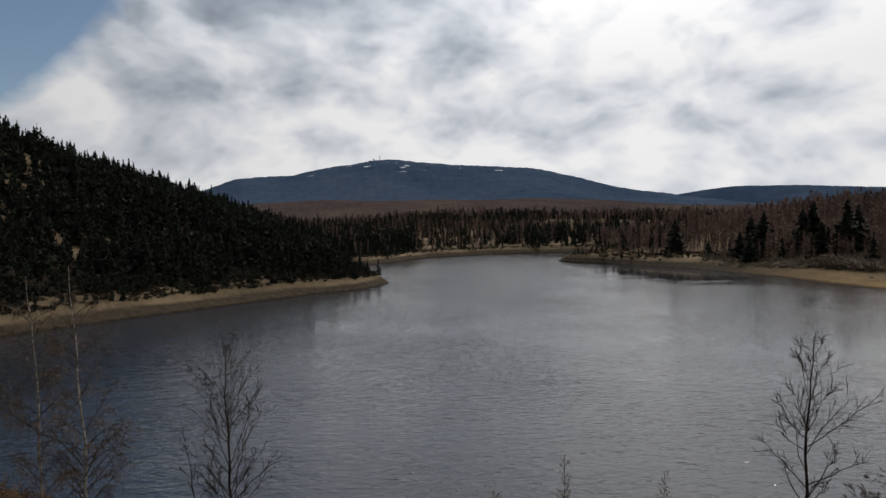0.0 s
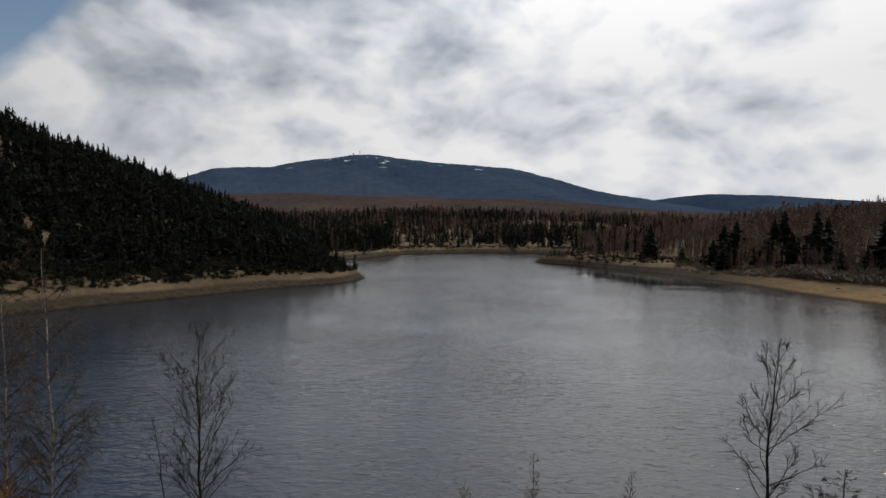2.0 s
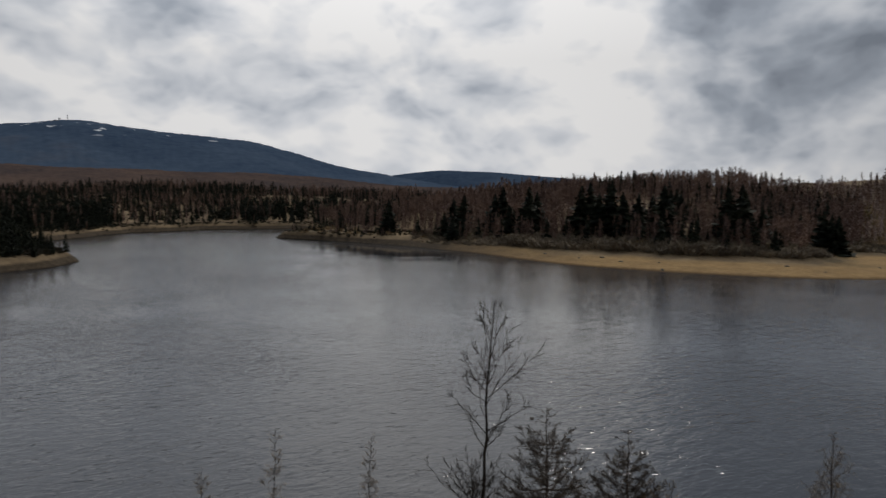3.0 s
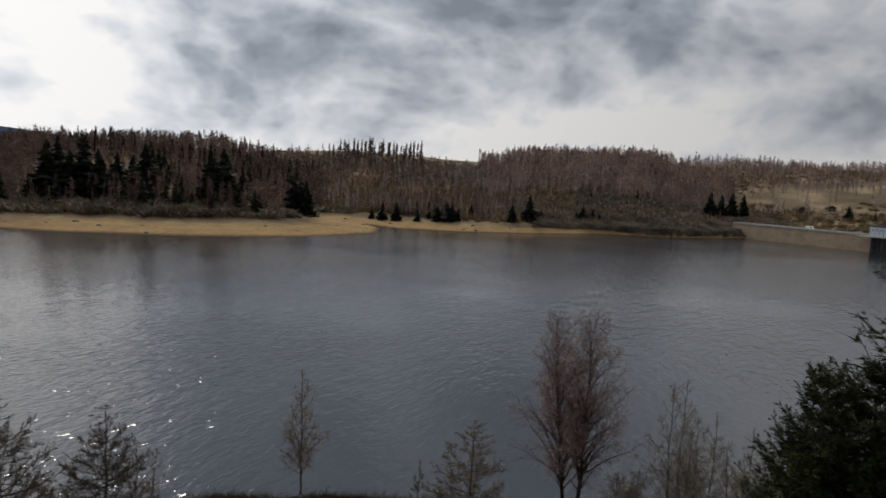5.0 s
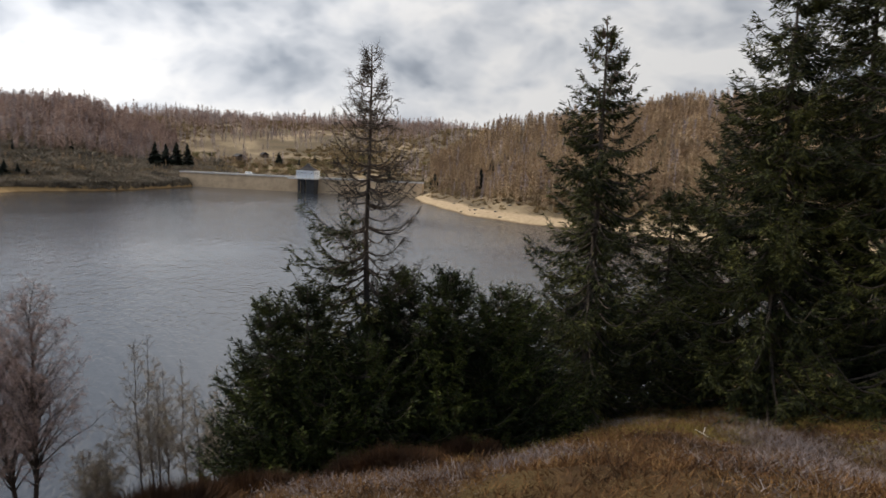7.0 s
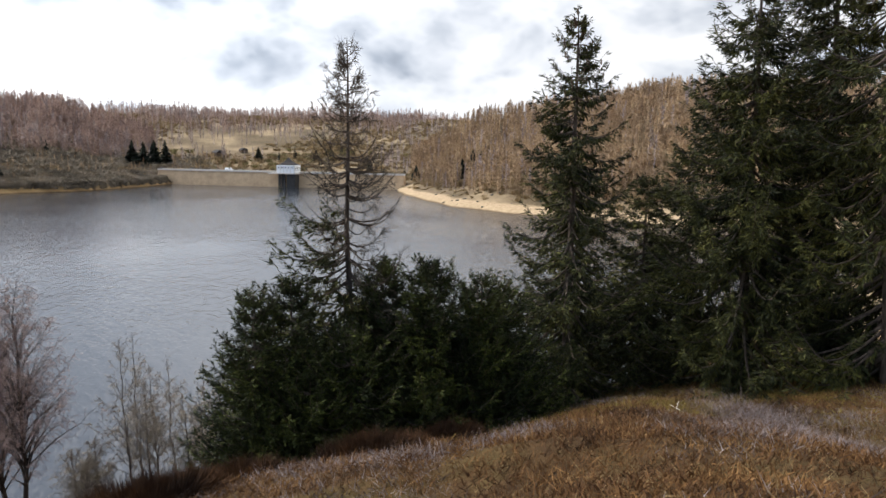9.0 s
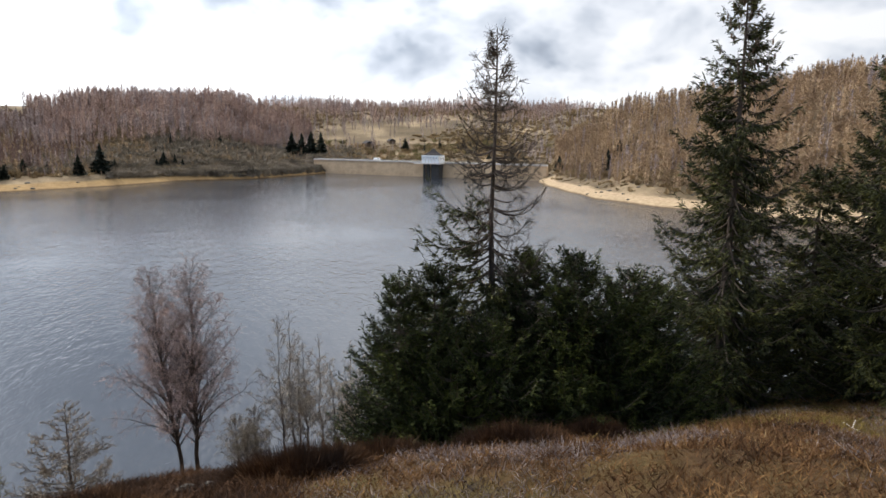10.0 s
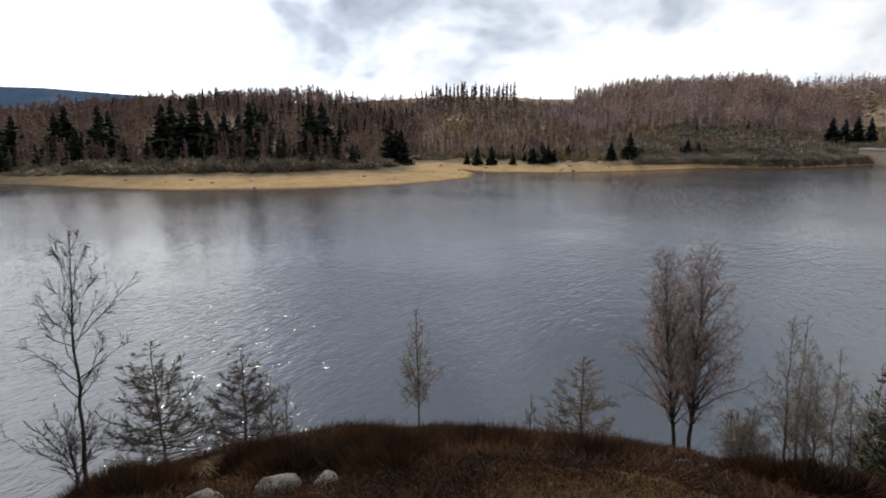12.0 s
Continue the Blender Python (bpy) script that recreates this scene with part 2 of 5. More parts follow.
k.put(k.bsdf.inputs["Base Color"], k.mix(0.4, k.ramp(a, (0.3, (0.035, 0.035, 0.04)), (0.55, (0.085, 0.062, 0.055)), (0.75, (0.13, 0.09, 0.07))), k.ramp(b, (0.3, (0.03, 0.027, 0.03)), (0.7, (0.13, 0.095, 0.08)))))

WATER, k = material("lake_water", 0.08, 0.5)
k.bsdf.inputs["Base Color"].default_value = (0.026, 0.030, 0.038, 1)
k.bsdf.inputs["IOR"].default_value = 1.5
turned = k.add("ShaderNodeMapping", None, Vector=k.where, Rotation=(0, 0, radians(-28)), Scale=(0.45, 1.0, 1.0)).outputs[0]
waves = k.math("ADD", k.noise(turned, 0.95, 2.0, 0.5, 0.7), k.math("MULTIPLY", k.noise(turned, 0.35, 2.0, 0.5, 0.3), 1.1))
waves = k.math("ADD", waves, k.math("MULTIPLY", k.noise(turned, 2.7, 2.0, 0.5, 0.4), 0.34))
calm = k.ramp(k.noise(k.where, 0.012, 3.0), (0.35, 0.35), (0.65, 1.0))
# the wind leaves streaks of still water in the lee of the wooded eastern point
to_lee = k.add("ShaderNodeVectorMath", "MULTIPLY", i0=k.add("ShaderNodeVectorMath", "SUBTRACT", i0=k.where, i1=(122.0, 355.0, 0.0)).outputs[0], i1=(1.0, 0.55, 0.0)).outputs[0]
streaks = k.noise(k.add("ShaderNodeMapping", None, Vector=k.where, Rotation=(0, 0, radians(15)), Scale=(0.015, 0.09, 1.0)).outputs[0], 1.0, 3.0, 0.6)
lee = k.math("ADD", k.math("MULTIPLY", k.add("ShaderNodeVectorMath", "LENGTH", i0=to_lee).outputs["Value"], 0.01), k.math("MULTIPLY", k.math("SUBTRACT", streaks, 0.5), 1.1))
calm = k.math("MULTIPLY", calm, k.ramp(lee, (0.30, 0.05), (0.42, 1.0)))
k.put(k.bsdf.inputs["Normal"], k.add("ShaderNodeBump", None, Height=waves, Strength=k.math("MULTIPLY", calm, 0.9), Distance=0.22).outputs[0])

ROCK, k = material("lichen_granite", 0.9, 0.2)
a, b = k.noise(k.where, 3.0, 7.0, 0.65), k.noise(k.where, 18.0, 4.0, 0.6)
k.put(k.bsdf.inputs["Base Color"], k.mix(0.4, k.ramp(a, (0.35, (0.04, 0.034, 0.028)), (0.6, (0.11, 0.097, 0.08))), k.ramp(b, (0.4, (0.07, 0.066, 0.052)), (0.6, (0.20, 0.18, 0.15)))))
bump(k, a, 0.9, 0.08)


def weathered(name, base, dark, scale=1.0, rough=0.8, metal=0.0):
    m, k = material(name, rough, 0.3)
    a = k.noise(k.where, scale, 6.0, 0.65)
    k.put(k.bsdf.inputs["Base Color"], k.ramp(a, (0.3, dark), (0.62, base)))
    k.bsdf.inputs["Metallic"].default_value = metal
    bump(k, a, 0.3, 0.03)
    return m


DAM_STONE = weathered("dam_stone", (0.60, 0.42, 0.25), (0.44, 0.30, 0.175), 0.25)
CREST = weathered("dam_crest_concrete", (0.70, 0.64, 0.56), (0.52, 0.47, 0.41), 0.5)
WHITE_PAINT = weathered("white_render", (0.88, 0.88, 0.87), (0.80, 0.80, 0.79), 0.6)
DARK_ROOF = weathered("slate_roof", (0.035, 0.03, 0.03), (0.018, 0.015, 0.015), 0.8, 0.9)
DARK_CONCRETE = weathered("wet_concrete", (0.06, 0.055, 0.05), (0.03, 0.027, 0.025), 0.4)
STEEL = weathered("grey_steel", (0.30, 0.31, 0.32), (0.18, 0.18, 0.19), 2.0, 0.5, 0.6)
LOG = weathered("log_wood", (0.16, 0.11, 0.07), (0.07, 0.05, 0.035), 2.0)
GLASS_DARK, k = material("window_glass", 0.05, 0.5)
k.bsdf.inputs["Base Color"].default_value = (0.02, 0.025, 0.03, 1)

# ---- the lake's outline and the land round it ----
SHORE = np.array([
    (-122, 178), (-106, 205), (-82, 239), (-47, 281), (-33, 298), (-27, 319), (-36, 345), (-50, 400), (-57, 452),
    (-36, 491), (-11, 536), (38, 574), (118, 590), (138, 560), (112, 490), (81, 460), (114, 420), (142, 374), (160, 318),
    (172, 266), (184, 238), (197, 217), (210, 203), (230, 188), (248, 174), (273, 164), (300, 161), (323, 170), (345, 193),
    (337, 166), (352, 130), (390, 96), (429, 74), (446, 30), (492, -8), (514, -22), (434, -164), (385, -150), (300, -143),
    (263, -155), (241, -172), (205, -190), (180, -212), (150, -225), (112, -190), (84, -110), (64, -58), (56, -25), (50, 0), (44, 22),
    (33, 38), (12, 48), (-15, 50), (-45, 62), (-80, 90), (-120, 130), (-135, 155)], float)
# by heading from the knoll: width of the bare bank, ground height of the ridge and how far it lies behind the shore
HEAD = np.array([-60, -34, -25, -17, -12, -6, 0, 13, 20, 30, 37, 50, 56, 60, 72, 75, 85, 91, 112, 118, 126, 150], float)
BANK = np.array([9, 9, 10, 10, 10, 5, 2, 3, 10, 32, 50, 58, 58, 44, 22, 12, 3, 3, 12, 22, 26, 26], float)
RIDGE = np.array([90, 77, 56, 28, 17, 24, 34, 28, 24, 32, 40, 45, 53, 56, 51.5, 54, 58, 67, 67, 53, 63, 63], float)
RUN = np.array([210, 200, 170, 90, 70, 300, 400, 300, 110, 170, 220, 230, 330, 340, 340, 230, 240, 460, 470, 140, 170, 170], float)
# the knoll: height of the ground 8 m and 14 m off, and the slope past that
NHEAD = np.array([-180, -60, -34, -24, 15, 30, 60, 95, 108, 120, 132, 150, 180], float)
N8 = np.array([27.5, 27.2, 26.9, 25.2, 24.6, 25.2, 25.3, 25.4, 25.7, 26.0, 26.4, 26.6, 27.5], float)
N14 = np.array([27.0, 26.4, 25.3, 22.4, 21.4, 22.6, 22.8, 22.6, 22.9, 23.7, 24.2, 24.4, 27.0], float)
NSLOPE = np.array([0.05, 0.25, 0.55, 0.6, 0.6, 0.58, 0.57, 0.58, 0.54, 0.42, 0.29, 0.10, 0.05], float)


def smooth(t):
    t = np.clip(t, 0, 1)
    return t * t * (3 - 2 * t)


def off_shore(x, y):
    """Metres from the shore: above nought on land, below in the lake."""
    best = np.full(x.shape, 1e9)
    inside = np.zeros(x.shape, bool)
    for (ax, ay), (bx, by) in zip(SHORE, np.roll(SHORE, -1, 0)):
        dx, dy = bx - ax, by - ay
        t = np.clip(((x - ax) * dx + (y - ay) * dy) / (dx * dx + dy * dy), 0, 1)
        best = np.minimum(best, (x - ax - t * dx) ** 2 + (y - ay - t * dy) ** 2)
        if dy:
            inside ^= ((ay > y) != (by > y)) & (x < ax + (y - ay) / dy * dx)
    return np.where(inside, -1, 1) * np.sqrt(best)


def ripple(x, y, size, seed=0):
    """Cheap smooth unevenness, about -1 to 1."""
    u, v = x / size + seed * 1.7, y / size - seed * 2.3
    return (np.sin(u + 1.3 * np.sin(v * 0.7 + seed)) + np.sin(v * 1.1 + 1.1 * np.sin(u * 0.8)) + np.sin((u + v) * 0.73 + seed)) / 3


def land(x, y):
    """Ground height over the water at x, y, and metres from the shore."""
    x, y = np.asarray(x, float), np.asarray(y, float)
    off = off_shore(x, y)
    off = off + np.where(np.hypot(x, y) > 120, 3.0 * ripple(x, y, 17, 4) + 1.4 * ripple(x, y, 6, 5), 0) * np.exp(-np.abs(off) / 40)
    d, az = np.hypot(x, y), np.degrees(np.arctan2(x, y))
    bank, ridge, run = (np.interp(az, HEAD, a) for a in (BANK, RIDGE, RUN))
    rise = smooth((off - bank * 0.6) / run) * 0.45 + np.clip((off - bank * 0.6) / run, 0, 1) * 0.55
    far = 4.6 * np.clip(off / bank, 0, 1) ** 0.8 + (ridge - 4.6) * rise
    far = far + np.clip(off - 30, 0, 120) / 120 * (1.6 * ripple(x, y, 40, 1) + 0.8 * ripple(x, y, 15, 2)) - np.clip((d - 1000) / 900, 0, 1) * 25
    n8, n14, slope = (np.interp(az, NHEAD, a) for a in (N8, N14, NSLOPE))
    near = np.where(d < 8, 28.35 + (n8 - 28.35) * smooth(np.clip((d - 1.2) / 6.8, 0, 1)) ** 0.9, np.where(d < 14, n8 + (n14 - n8) * (d - 8) / 6, n14 - slope * (d - 14)))
    near = near + np.clip((d - 2.5) / 3, 0, 1) * (0.22 * ripple(x, y, 1.1, 3) + 0.10 * ripple(x, y, 0.45, 6))
    near = np.where(d > 26, near - 0.42 * (d - 26) * np.clip((az - 100) / 30, 0, 1), near)
    near = np.maximum(near, 9 - 0.1 * d)
    near = np.minimum(near, 0.9 * off)
    w = smooth((d - 70) / 70)
    z = near * (1 - w) + far * w
    return np.where(off > 0, np.maximum(z, 0.02 * off), np.maximum(off * 0.12, -6)), off


def mesh_of(name, verts, faces, mats, index=None, soft=True):
    """A mesh from arrays: verts n x 3 and faces m x 3 or m x 4."""
    me = bpy.data.meshes.new(name)
    verts, faces = np.asarray(verts, np.float32), np.asarray(faces, np.int32)
    k = faces.shape[1]
    me.vertices.add(len(verts))
    me.vertices.foreach_set("co", verts.ravel())
    me.loops.add(faces.size)
    me.loops.foreach_set("vertex_index", faces.ravel())
    me.polygons.add(len(faces))
    me.polygons.foreach_set("loop_start", np.arange(0, faces.size, k, dtype=np.int32))
    for m in mats if isinstance(mats, (list, tuple)) else [mats]:
        me.materials.append(m)
    if index is not None:
        me.polygons.foreach_set("material_index", np.asarray(index, np.int32))
    if soft:
        me.polygons.foreach_set("use_smooth", np.ones(len(faces), bool))
    me.update(calc_edges=True)
    return me


def sheet(radii, heads):
    """A polar grid round the knoll: x, y as arrays, and its quads (closed if the headings go all round)."""
    a = np.radians(heads)
    x, y = np.outer(radii, np.sin(a)), np.outer(radii, np.cos(a))
    rows, cols = x.shape
    i, j = np.meshgrid(np.arange(rows - 1), np.arange(cols), indexing="ij")
    jn = (j + 1) % cols
    q = np.stack([i * cols + j, i * cols + jn, (i + 1) * cols + jn, (i + 1) * cols + j], -1)
    return x, y, q[:, :, ::-1]


radii = np.concatenate([[0.003], np.geomspace(0.4, 190, 120), np.arange(194, 600, 4), np.geomspace(610, 4850, 46)])
heads = np.concatenate([np.arange(-50, 160, 0.4), np.arange(160, 310, 3.0)])
gx, gy, quads = sheet(radii, heads)
gz, _ = land(gx, gy)
which = np.repeat((radii[:-1] > 110).astype(int) + (radii[:-1] > 1300).astype(int), quads.shape[1])
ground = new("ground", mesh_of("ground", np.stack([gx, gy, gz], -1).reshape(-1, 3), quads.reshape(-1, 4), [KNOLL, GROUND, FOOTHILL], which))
tagged(ground, "brown heathland and bare sandy banks round a reservoir", "ground", kind="structure")

lake = new("water", mesh_of("water", [(-420, -330, 0), (640, -330, 0), (640, 760, 0), (-420, 760, 0)], [(0, 1, 2, 3)], WATER))
tagged(lake, "grey wind-rippled reservoir water reflecting cloud", "water", kind="structure")


def far_hill(name, label, r0, r1, r2, heads_at, elevations, mat, rough, seed):
    """A long hill seen against the sky: its crest at r1 follows the elevation angles given by heading."""
    rr = np.concatenate([np.linspace(r0, r1, 22), np.linspace(r1, r2, 5)[1:]])
    hh = np.arange(heads_at[0], heads_at[-1] + 0.01, 0.2)
    el = np.interp(hh, heads_at, elevations)
    for _ in range(6):
        el = np.convolve(np.pad(el, 2, "edge"), np.ones(5) / 5, "valid")
    x, y, q = sheet(rr, hh)
    q = q[:, :-1]
    t = np.clip((rr - r0) / (r1 - r0), 0, 1)[:, None]
    crest = 30 + r1 * np.tan(np.radians(el))[None, :]
    z = crest * (0.55 * t + 0.45 * smooth(t)) + rough * (ripple(x, y, 130, seed) + 0.6 * ripple(x, y, 47, seed + 2)) * np.minimum(1, 4 * t * (1.15 - t))
    z = z + np.random.RandomState(seed).uniform(-1, 1, z.shape) * rough * 0.22
    z = z - np.clip((rr - r1) / (r2 - r1), 0, 1)[:, None] * crest * 0.5
    return tagged(new(name, mesh_of(name, np.stack([x, y, z], -1).reshape(-1, 3), q.reshape(-1, 4), mat)), label, "mountain", kind="structure")


far_hill("mountain", "long dark forested mountain with a domed summit, haze blue painted in", 2300, 3800, 4700,
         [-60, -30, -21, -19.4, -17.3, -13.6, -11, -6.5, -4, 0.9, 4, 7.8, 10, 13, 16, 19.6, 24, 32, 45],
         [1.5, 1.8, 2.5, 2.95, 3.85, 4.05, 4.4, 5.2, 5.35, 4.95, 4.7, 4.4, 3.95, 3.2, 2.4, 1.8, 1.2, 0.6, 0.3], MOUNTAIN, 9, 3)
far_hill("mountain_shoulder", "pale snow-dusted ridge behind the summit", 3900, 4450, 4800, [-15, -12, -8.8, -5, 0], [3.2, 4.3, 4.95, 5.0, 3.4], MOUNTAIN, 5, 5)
far_hill("distant_hill", "low forested hill on the horizon, haze blue painted in", 3900, 4500, 4800, [14, 18, 21, 24, 28, 32, 38, 60], [0.8, 1.5, 2.0, 2.42, 2.3, 2.05, 1.6, 1.0], MOUNTAIN, 6, 9)
far_hill("foothill", "brown bare forest slope below the mountain", 1150, 2100, 2900, [-40, -20, -14, -5, 1, 8, 14, 22, 30, 45], [1.2, 1.5, 1.7, 1.95, 1.85, 1.7, 1.4, 0.9, 0.8, 0.6], FOOTHILL, 7, 11)

# ---- far woods: many simple trees, joined ----


def blades(tips, roots, widths, rng):
    """Thin triangles from roots to tips, as verts and faces."""
    n_ = len(tips)
    axis = tips - roots
    side = np.cross(axis, rng.normal(size=(n_, 3)))
    side /= np.linalg.norm(side, axis=1)[:, None] + 1e-9
    v = np.stack([roots - side * widths[:, None] / 2, roots + side * widths[:, None] / 2, tips], 1)
    return v.reshape(-1, 3), np.arange(3 * n_).reshape(-1, 3)


def far_tree(kind, rng):
    """One unit-high far tree as triangles: 'spruce', 'bare' or 'shrub'."""
    if kind == "spruce":
        m = 60
        h = rng.uniform(0.04, 0.98, m)
        a = rng.uniform(0, 2 * np.pi, m)
        reach = (0.19 * (1 - h) ** 0.85 + 0.012) * rng.uniform(0.7, 1.15, m)
        root = np.stack([0 * h, 0 * h, h + 0.02], 1)
        tip = np.stack([np.cos(a) * reach, np.sin(a) * reach, h - 0.05 - 0.25 * reach], 1)
        v, f = blades(tip, root, 0.10 * (1 - h) + 0.022, rng)
        flip = np.stack([np.cos(a) * reach * 0.9, np.sin(a) * reach * 0.9, h - 0.04], 1)
        v2, f2 = blades(root * [1, 1, 0.97], flip, 0.13 * (1 - h) + 0.02, rng)
    elif kind == "bare":
        m = 50
        h = np.sort(rng.uniform(0.18, 0.98, m))
        a = rng.uniform(0, 2 * np.pi, m)
        reach = (0.14 * np.sqrt(np.clip(1.02 - h, 0, 1))) * rng.uniform(0.5, 1.2, m)
        root = np.stack([0 * h, 0 * h, h - 0.02], 1)
        tip = np.stack([np.cos(a) * reach, np.sin(a) * reach, h + rng.uniform(0.0, 0.13, m)], 1)
        v, f = blades(tip, root, np.full(m, 0.024), rng)
        sub = root + (tip - root) * rng.uniform(0.3, 0.8, (m, 1))
        v2, f2 = blades(sub + rng.normal(size=(m, 3)) * [0.035, 0.035, 0.03] + [0, 0, 0.02], sub, np.full(m, 0.018), rng)
    else:
        m = 40
        root = np.stack([rng.normal(0, 0.16, m), rng.normal(0, 0.16, m), np.zeros(m)], 1)
        tip = root * [2.6, 2.6, 1] + np.stack([rng.normal(0, 0.12, m), rng.normal(0, 0.12, m), rng.uniform(0.35, 1, m)], 1)
        v, f = blades(tip, root, np.full(m, 0.10), rng)
        v2, f2 = blades(root + rng.normal(0, 0.2, (m, 3)) + [0, 0, 0.3], tip * 0.7, np.full(m, 0.09), rng)
    v, f = np.concatenate([v, v2]), np.concatenate([f, f2 + len(v)])
    if kind != "shrub":
        t = np.array([(-1, -0.6, 0), (1, -0.6, 0), (0, 1.1, 0), (0, 0, 75)], float) * 0.013
        v, f = np.concatenate([v, t]), np.concatenate([f, np.array([(0, 1, 3), (1, 2, 3), (2, 0, 3)]) + len(v)])
    return v, f


def woods(name, label, kind, mat, xs, ys, tall, seed, wide=1.0, sink=0.3):
    """A joined stand of far trees at the places given."""
    rng = np.random.RandomState(seed)
    kinds = [far_tree(kind, rng) for _ in range(7)]
    zs, _ = land(xs, ys)
    vs, fs, base = [], [], 0
    pick = rng.randint(0, len(kinds), len(xs))
    for q, (tv, tf) in enumerate(kinds):
        at = np.flatnonzero(pick == q)
        if not len(at):
            continue
        turn = rng.uniform(0, 2 * np.pi, len(at))
        c, s = np.cos(turn)[:, None], np.sin(turn)[:, None]
        h = tall[at][:, None]
        g = h * wide * rng.uniform(0.8, 1.25, (len(at), 1))
        lean = rng.normal(0, 0.02, (len(at), 2))
        v = np.stack([xs[at][:, None] + g * (tv[:, 0] * c - tv[:, 1] * s) + h * tv[:, 2] * lean[:, :1],
                      ys[at][:, None] + g * (tv[:, 0] * s + tv[:, 1] * c) + h * tv[:, 2] * lean[:, 1:],
                      zs[at][:, None] - sink + h * tv[:, 2]], -1)
        vs.append(v.reshape(-1, 3))
        fs.append((tf[None] + (np.arange(len(at)) * len(tv))[:, None, None]).reshape(-1, 3) + base)
        base += v.shape[0] * v.shape[1]
    ob = new(name, mesh_of(name, np.concatenate(vs), np.concatenate(fs), mat, soft=False))
    return tagged(ob, label, "forest", kind="stuff")


def scatter(count, az0, az1, d0, d1, seed, off0=0.0, off1=1e9, patchy=0.0, size=60.0):
    """Random places on land by heading, distance and metres from the shore; patchy above nought leaves clearings."""
    rng = np.random.RandomState(seed)
    az, d = np.radians(rng.uniform(az0, az1, count)), np.sqrt(rng.uniform(d0 ** 2, d1 ** 2, count))
    az = az + radians(2.6) * ripple(d * np.sin(az), d * np.cos(az), 38, seed)
    x, y = d * np.sin(az), d * np.cos(az)
    _, off = land(x, y)
    bank = np.interp(np.degrees(az), HEAD, BANK)
    keep = (off > bank * 0.9 + off0) & (off < bank + off1)
    if patchy:
        keep &= ripple(x, y, size, seed) + rng.uniform(-0.5, 0.5, count) > patchy - 1
    x, y, off = x[keep], y[keep], off[keep]
    return x, y, np.clip(off / 32, 0.42, 1.0), np.random.RandomState(seed + 1)


def stand(name, label, kind, mat, count, zone, tall, seed, wide=1.0, **more):
    x, y, young, rng = scatter(count, *zone, seed, **more)
    uneven = (0.90 + 0.22 * ripple(x, y, 33, seed + 5)) * (0.62 + 0.55 * rng.beta(2.0, 1.6, len(x)))
    woods(name, label, kind, mat, x, y, uneven * young * rng.uniform(tall[0], tall[1], len(x)), seed, wide)


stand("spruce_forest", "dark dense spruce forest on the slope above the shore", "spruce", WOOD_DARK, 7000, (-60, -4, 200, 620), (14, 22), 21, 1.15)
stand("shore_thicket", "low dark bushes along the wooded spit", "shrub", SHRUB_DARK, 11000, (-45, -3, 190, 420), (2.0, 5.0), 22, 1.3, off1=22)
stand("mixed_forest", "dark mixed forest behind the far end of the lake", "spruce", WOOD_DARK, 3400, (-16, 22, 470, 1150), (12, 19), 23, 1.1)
stand("bare_forest", "brown leafless forest behind the far end of the lake", "bare", WOOD_BROWN, 3200, (-16, 22, 470, 1250), (12, 18), 24, 1.3)
stand("bare_forest", "reddish brown leafless larch forest on the hill", "bare", WOOD_BROWN, 5200, (15, 57, 300, 640), (12, 17), 25, 1.45)
stand("spruce_forest", "dark spruces standing among bare trees", "spruce", WOOD_DARK, 2600, (13, 56, 300, 600), (12, 19), 26, 1.1, patchy=1.0)
stand("bare_forest", "brown young bare trees on the cleared slope", "bare", WOOD_GREY, 1300, (54, 75, 380, 680), (6, 13), 27, 1.5, off1=260)
stand("bare_forest", "reddish brown bare forest behind the shore", "bare", WOOD_GREY, 1700, (70, 90.5, 420, 760), (12, 18), 28, 1.3, off0=80)
stand("larch_scrub", "tan leafless scrub on the bank", "bare", WOOD_TAN, 2600, (58, 96, 360, 640), (4, 9), 29, 1.9, off1=130)
stand("shore_thicket", "grey-brown bushes along the far shore", "shrub", SHRUB, 3200, (13, 96, 270, 560), (2, 5.5), 30, 1.3, off1=22)
stand("sparse_wood", "thin bare wood with clearings beyond the dam", "bare", WOOD_GREY, 2900, (88, 119, 600, 1150), (8, 17), 31, 1.3, patchy=1.2, size=40)
stand("larch_forest", "tan leafless larch forest on the hillside", "bare", WOOD_TAN, 5200, (113, 152, 300, 640), (13, 19), 32, 1.35)
stand("shore_thicket", "dry bushes below the larch hillside", "shrub", SHRUB, 600, (108, 150, 270, 480), (2, 4), 33, 1.3, off1=30)
stand("bare_forest", "reddish brown young trees on the cleared slope", "bare", WOOD_BROWN, 1800, (54, 75, 380, 680), (6, 14), 34, 1.4, off1=260)
stand("bare_forest", "reddish brown larches behind the shore", "bare", WOOD_MAUVE, 3200, (72, 90.5, 420, 760), (12, 19), 35, 1.3, off0=75)
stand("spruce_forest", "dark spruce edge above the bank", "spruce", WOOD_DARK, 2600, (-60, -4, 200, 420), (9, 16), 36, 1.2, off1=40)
stand("shore_thicket", "dark grey bushes down to the water", "shrub", SHRUB_GREY, 22000, (77, 95.5, 390, 560), (2.5, 7.5), 37, 1.3, off0=-2.5, off1=24)
stand("spruce_forest", "small dark spruces among bare trees", "spruce", WOOD_DARK, 160, (60, 134, 380, 620), (7, 13), 38, 1.2, off0=25, patchy=1.0)
stand("sparse_wood", "brown trees along the ridge beyond the dam", "bare", WOOD_MAUVE, 1700, (86, 119, 880, 1150), (12, 20), 39, 1.2)
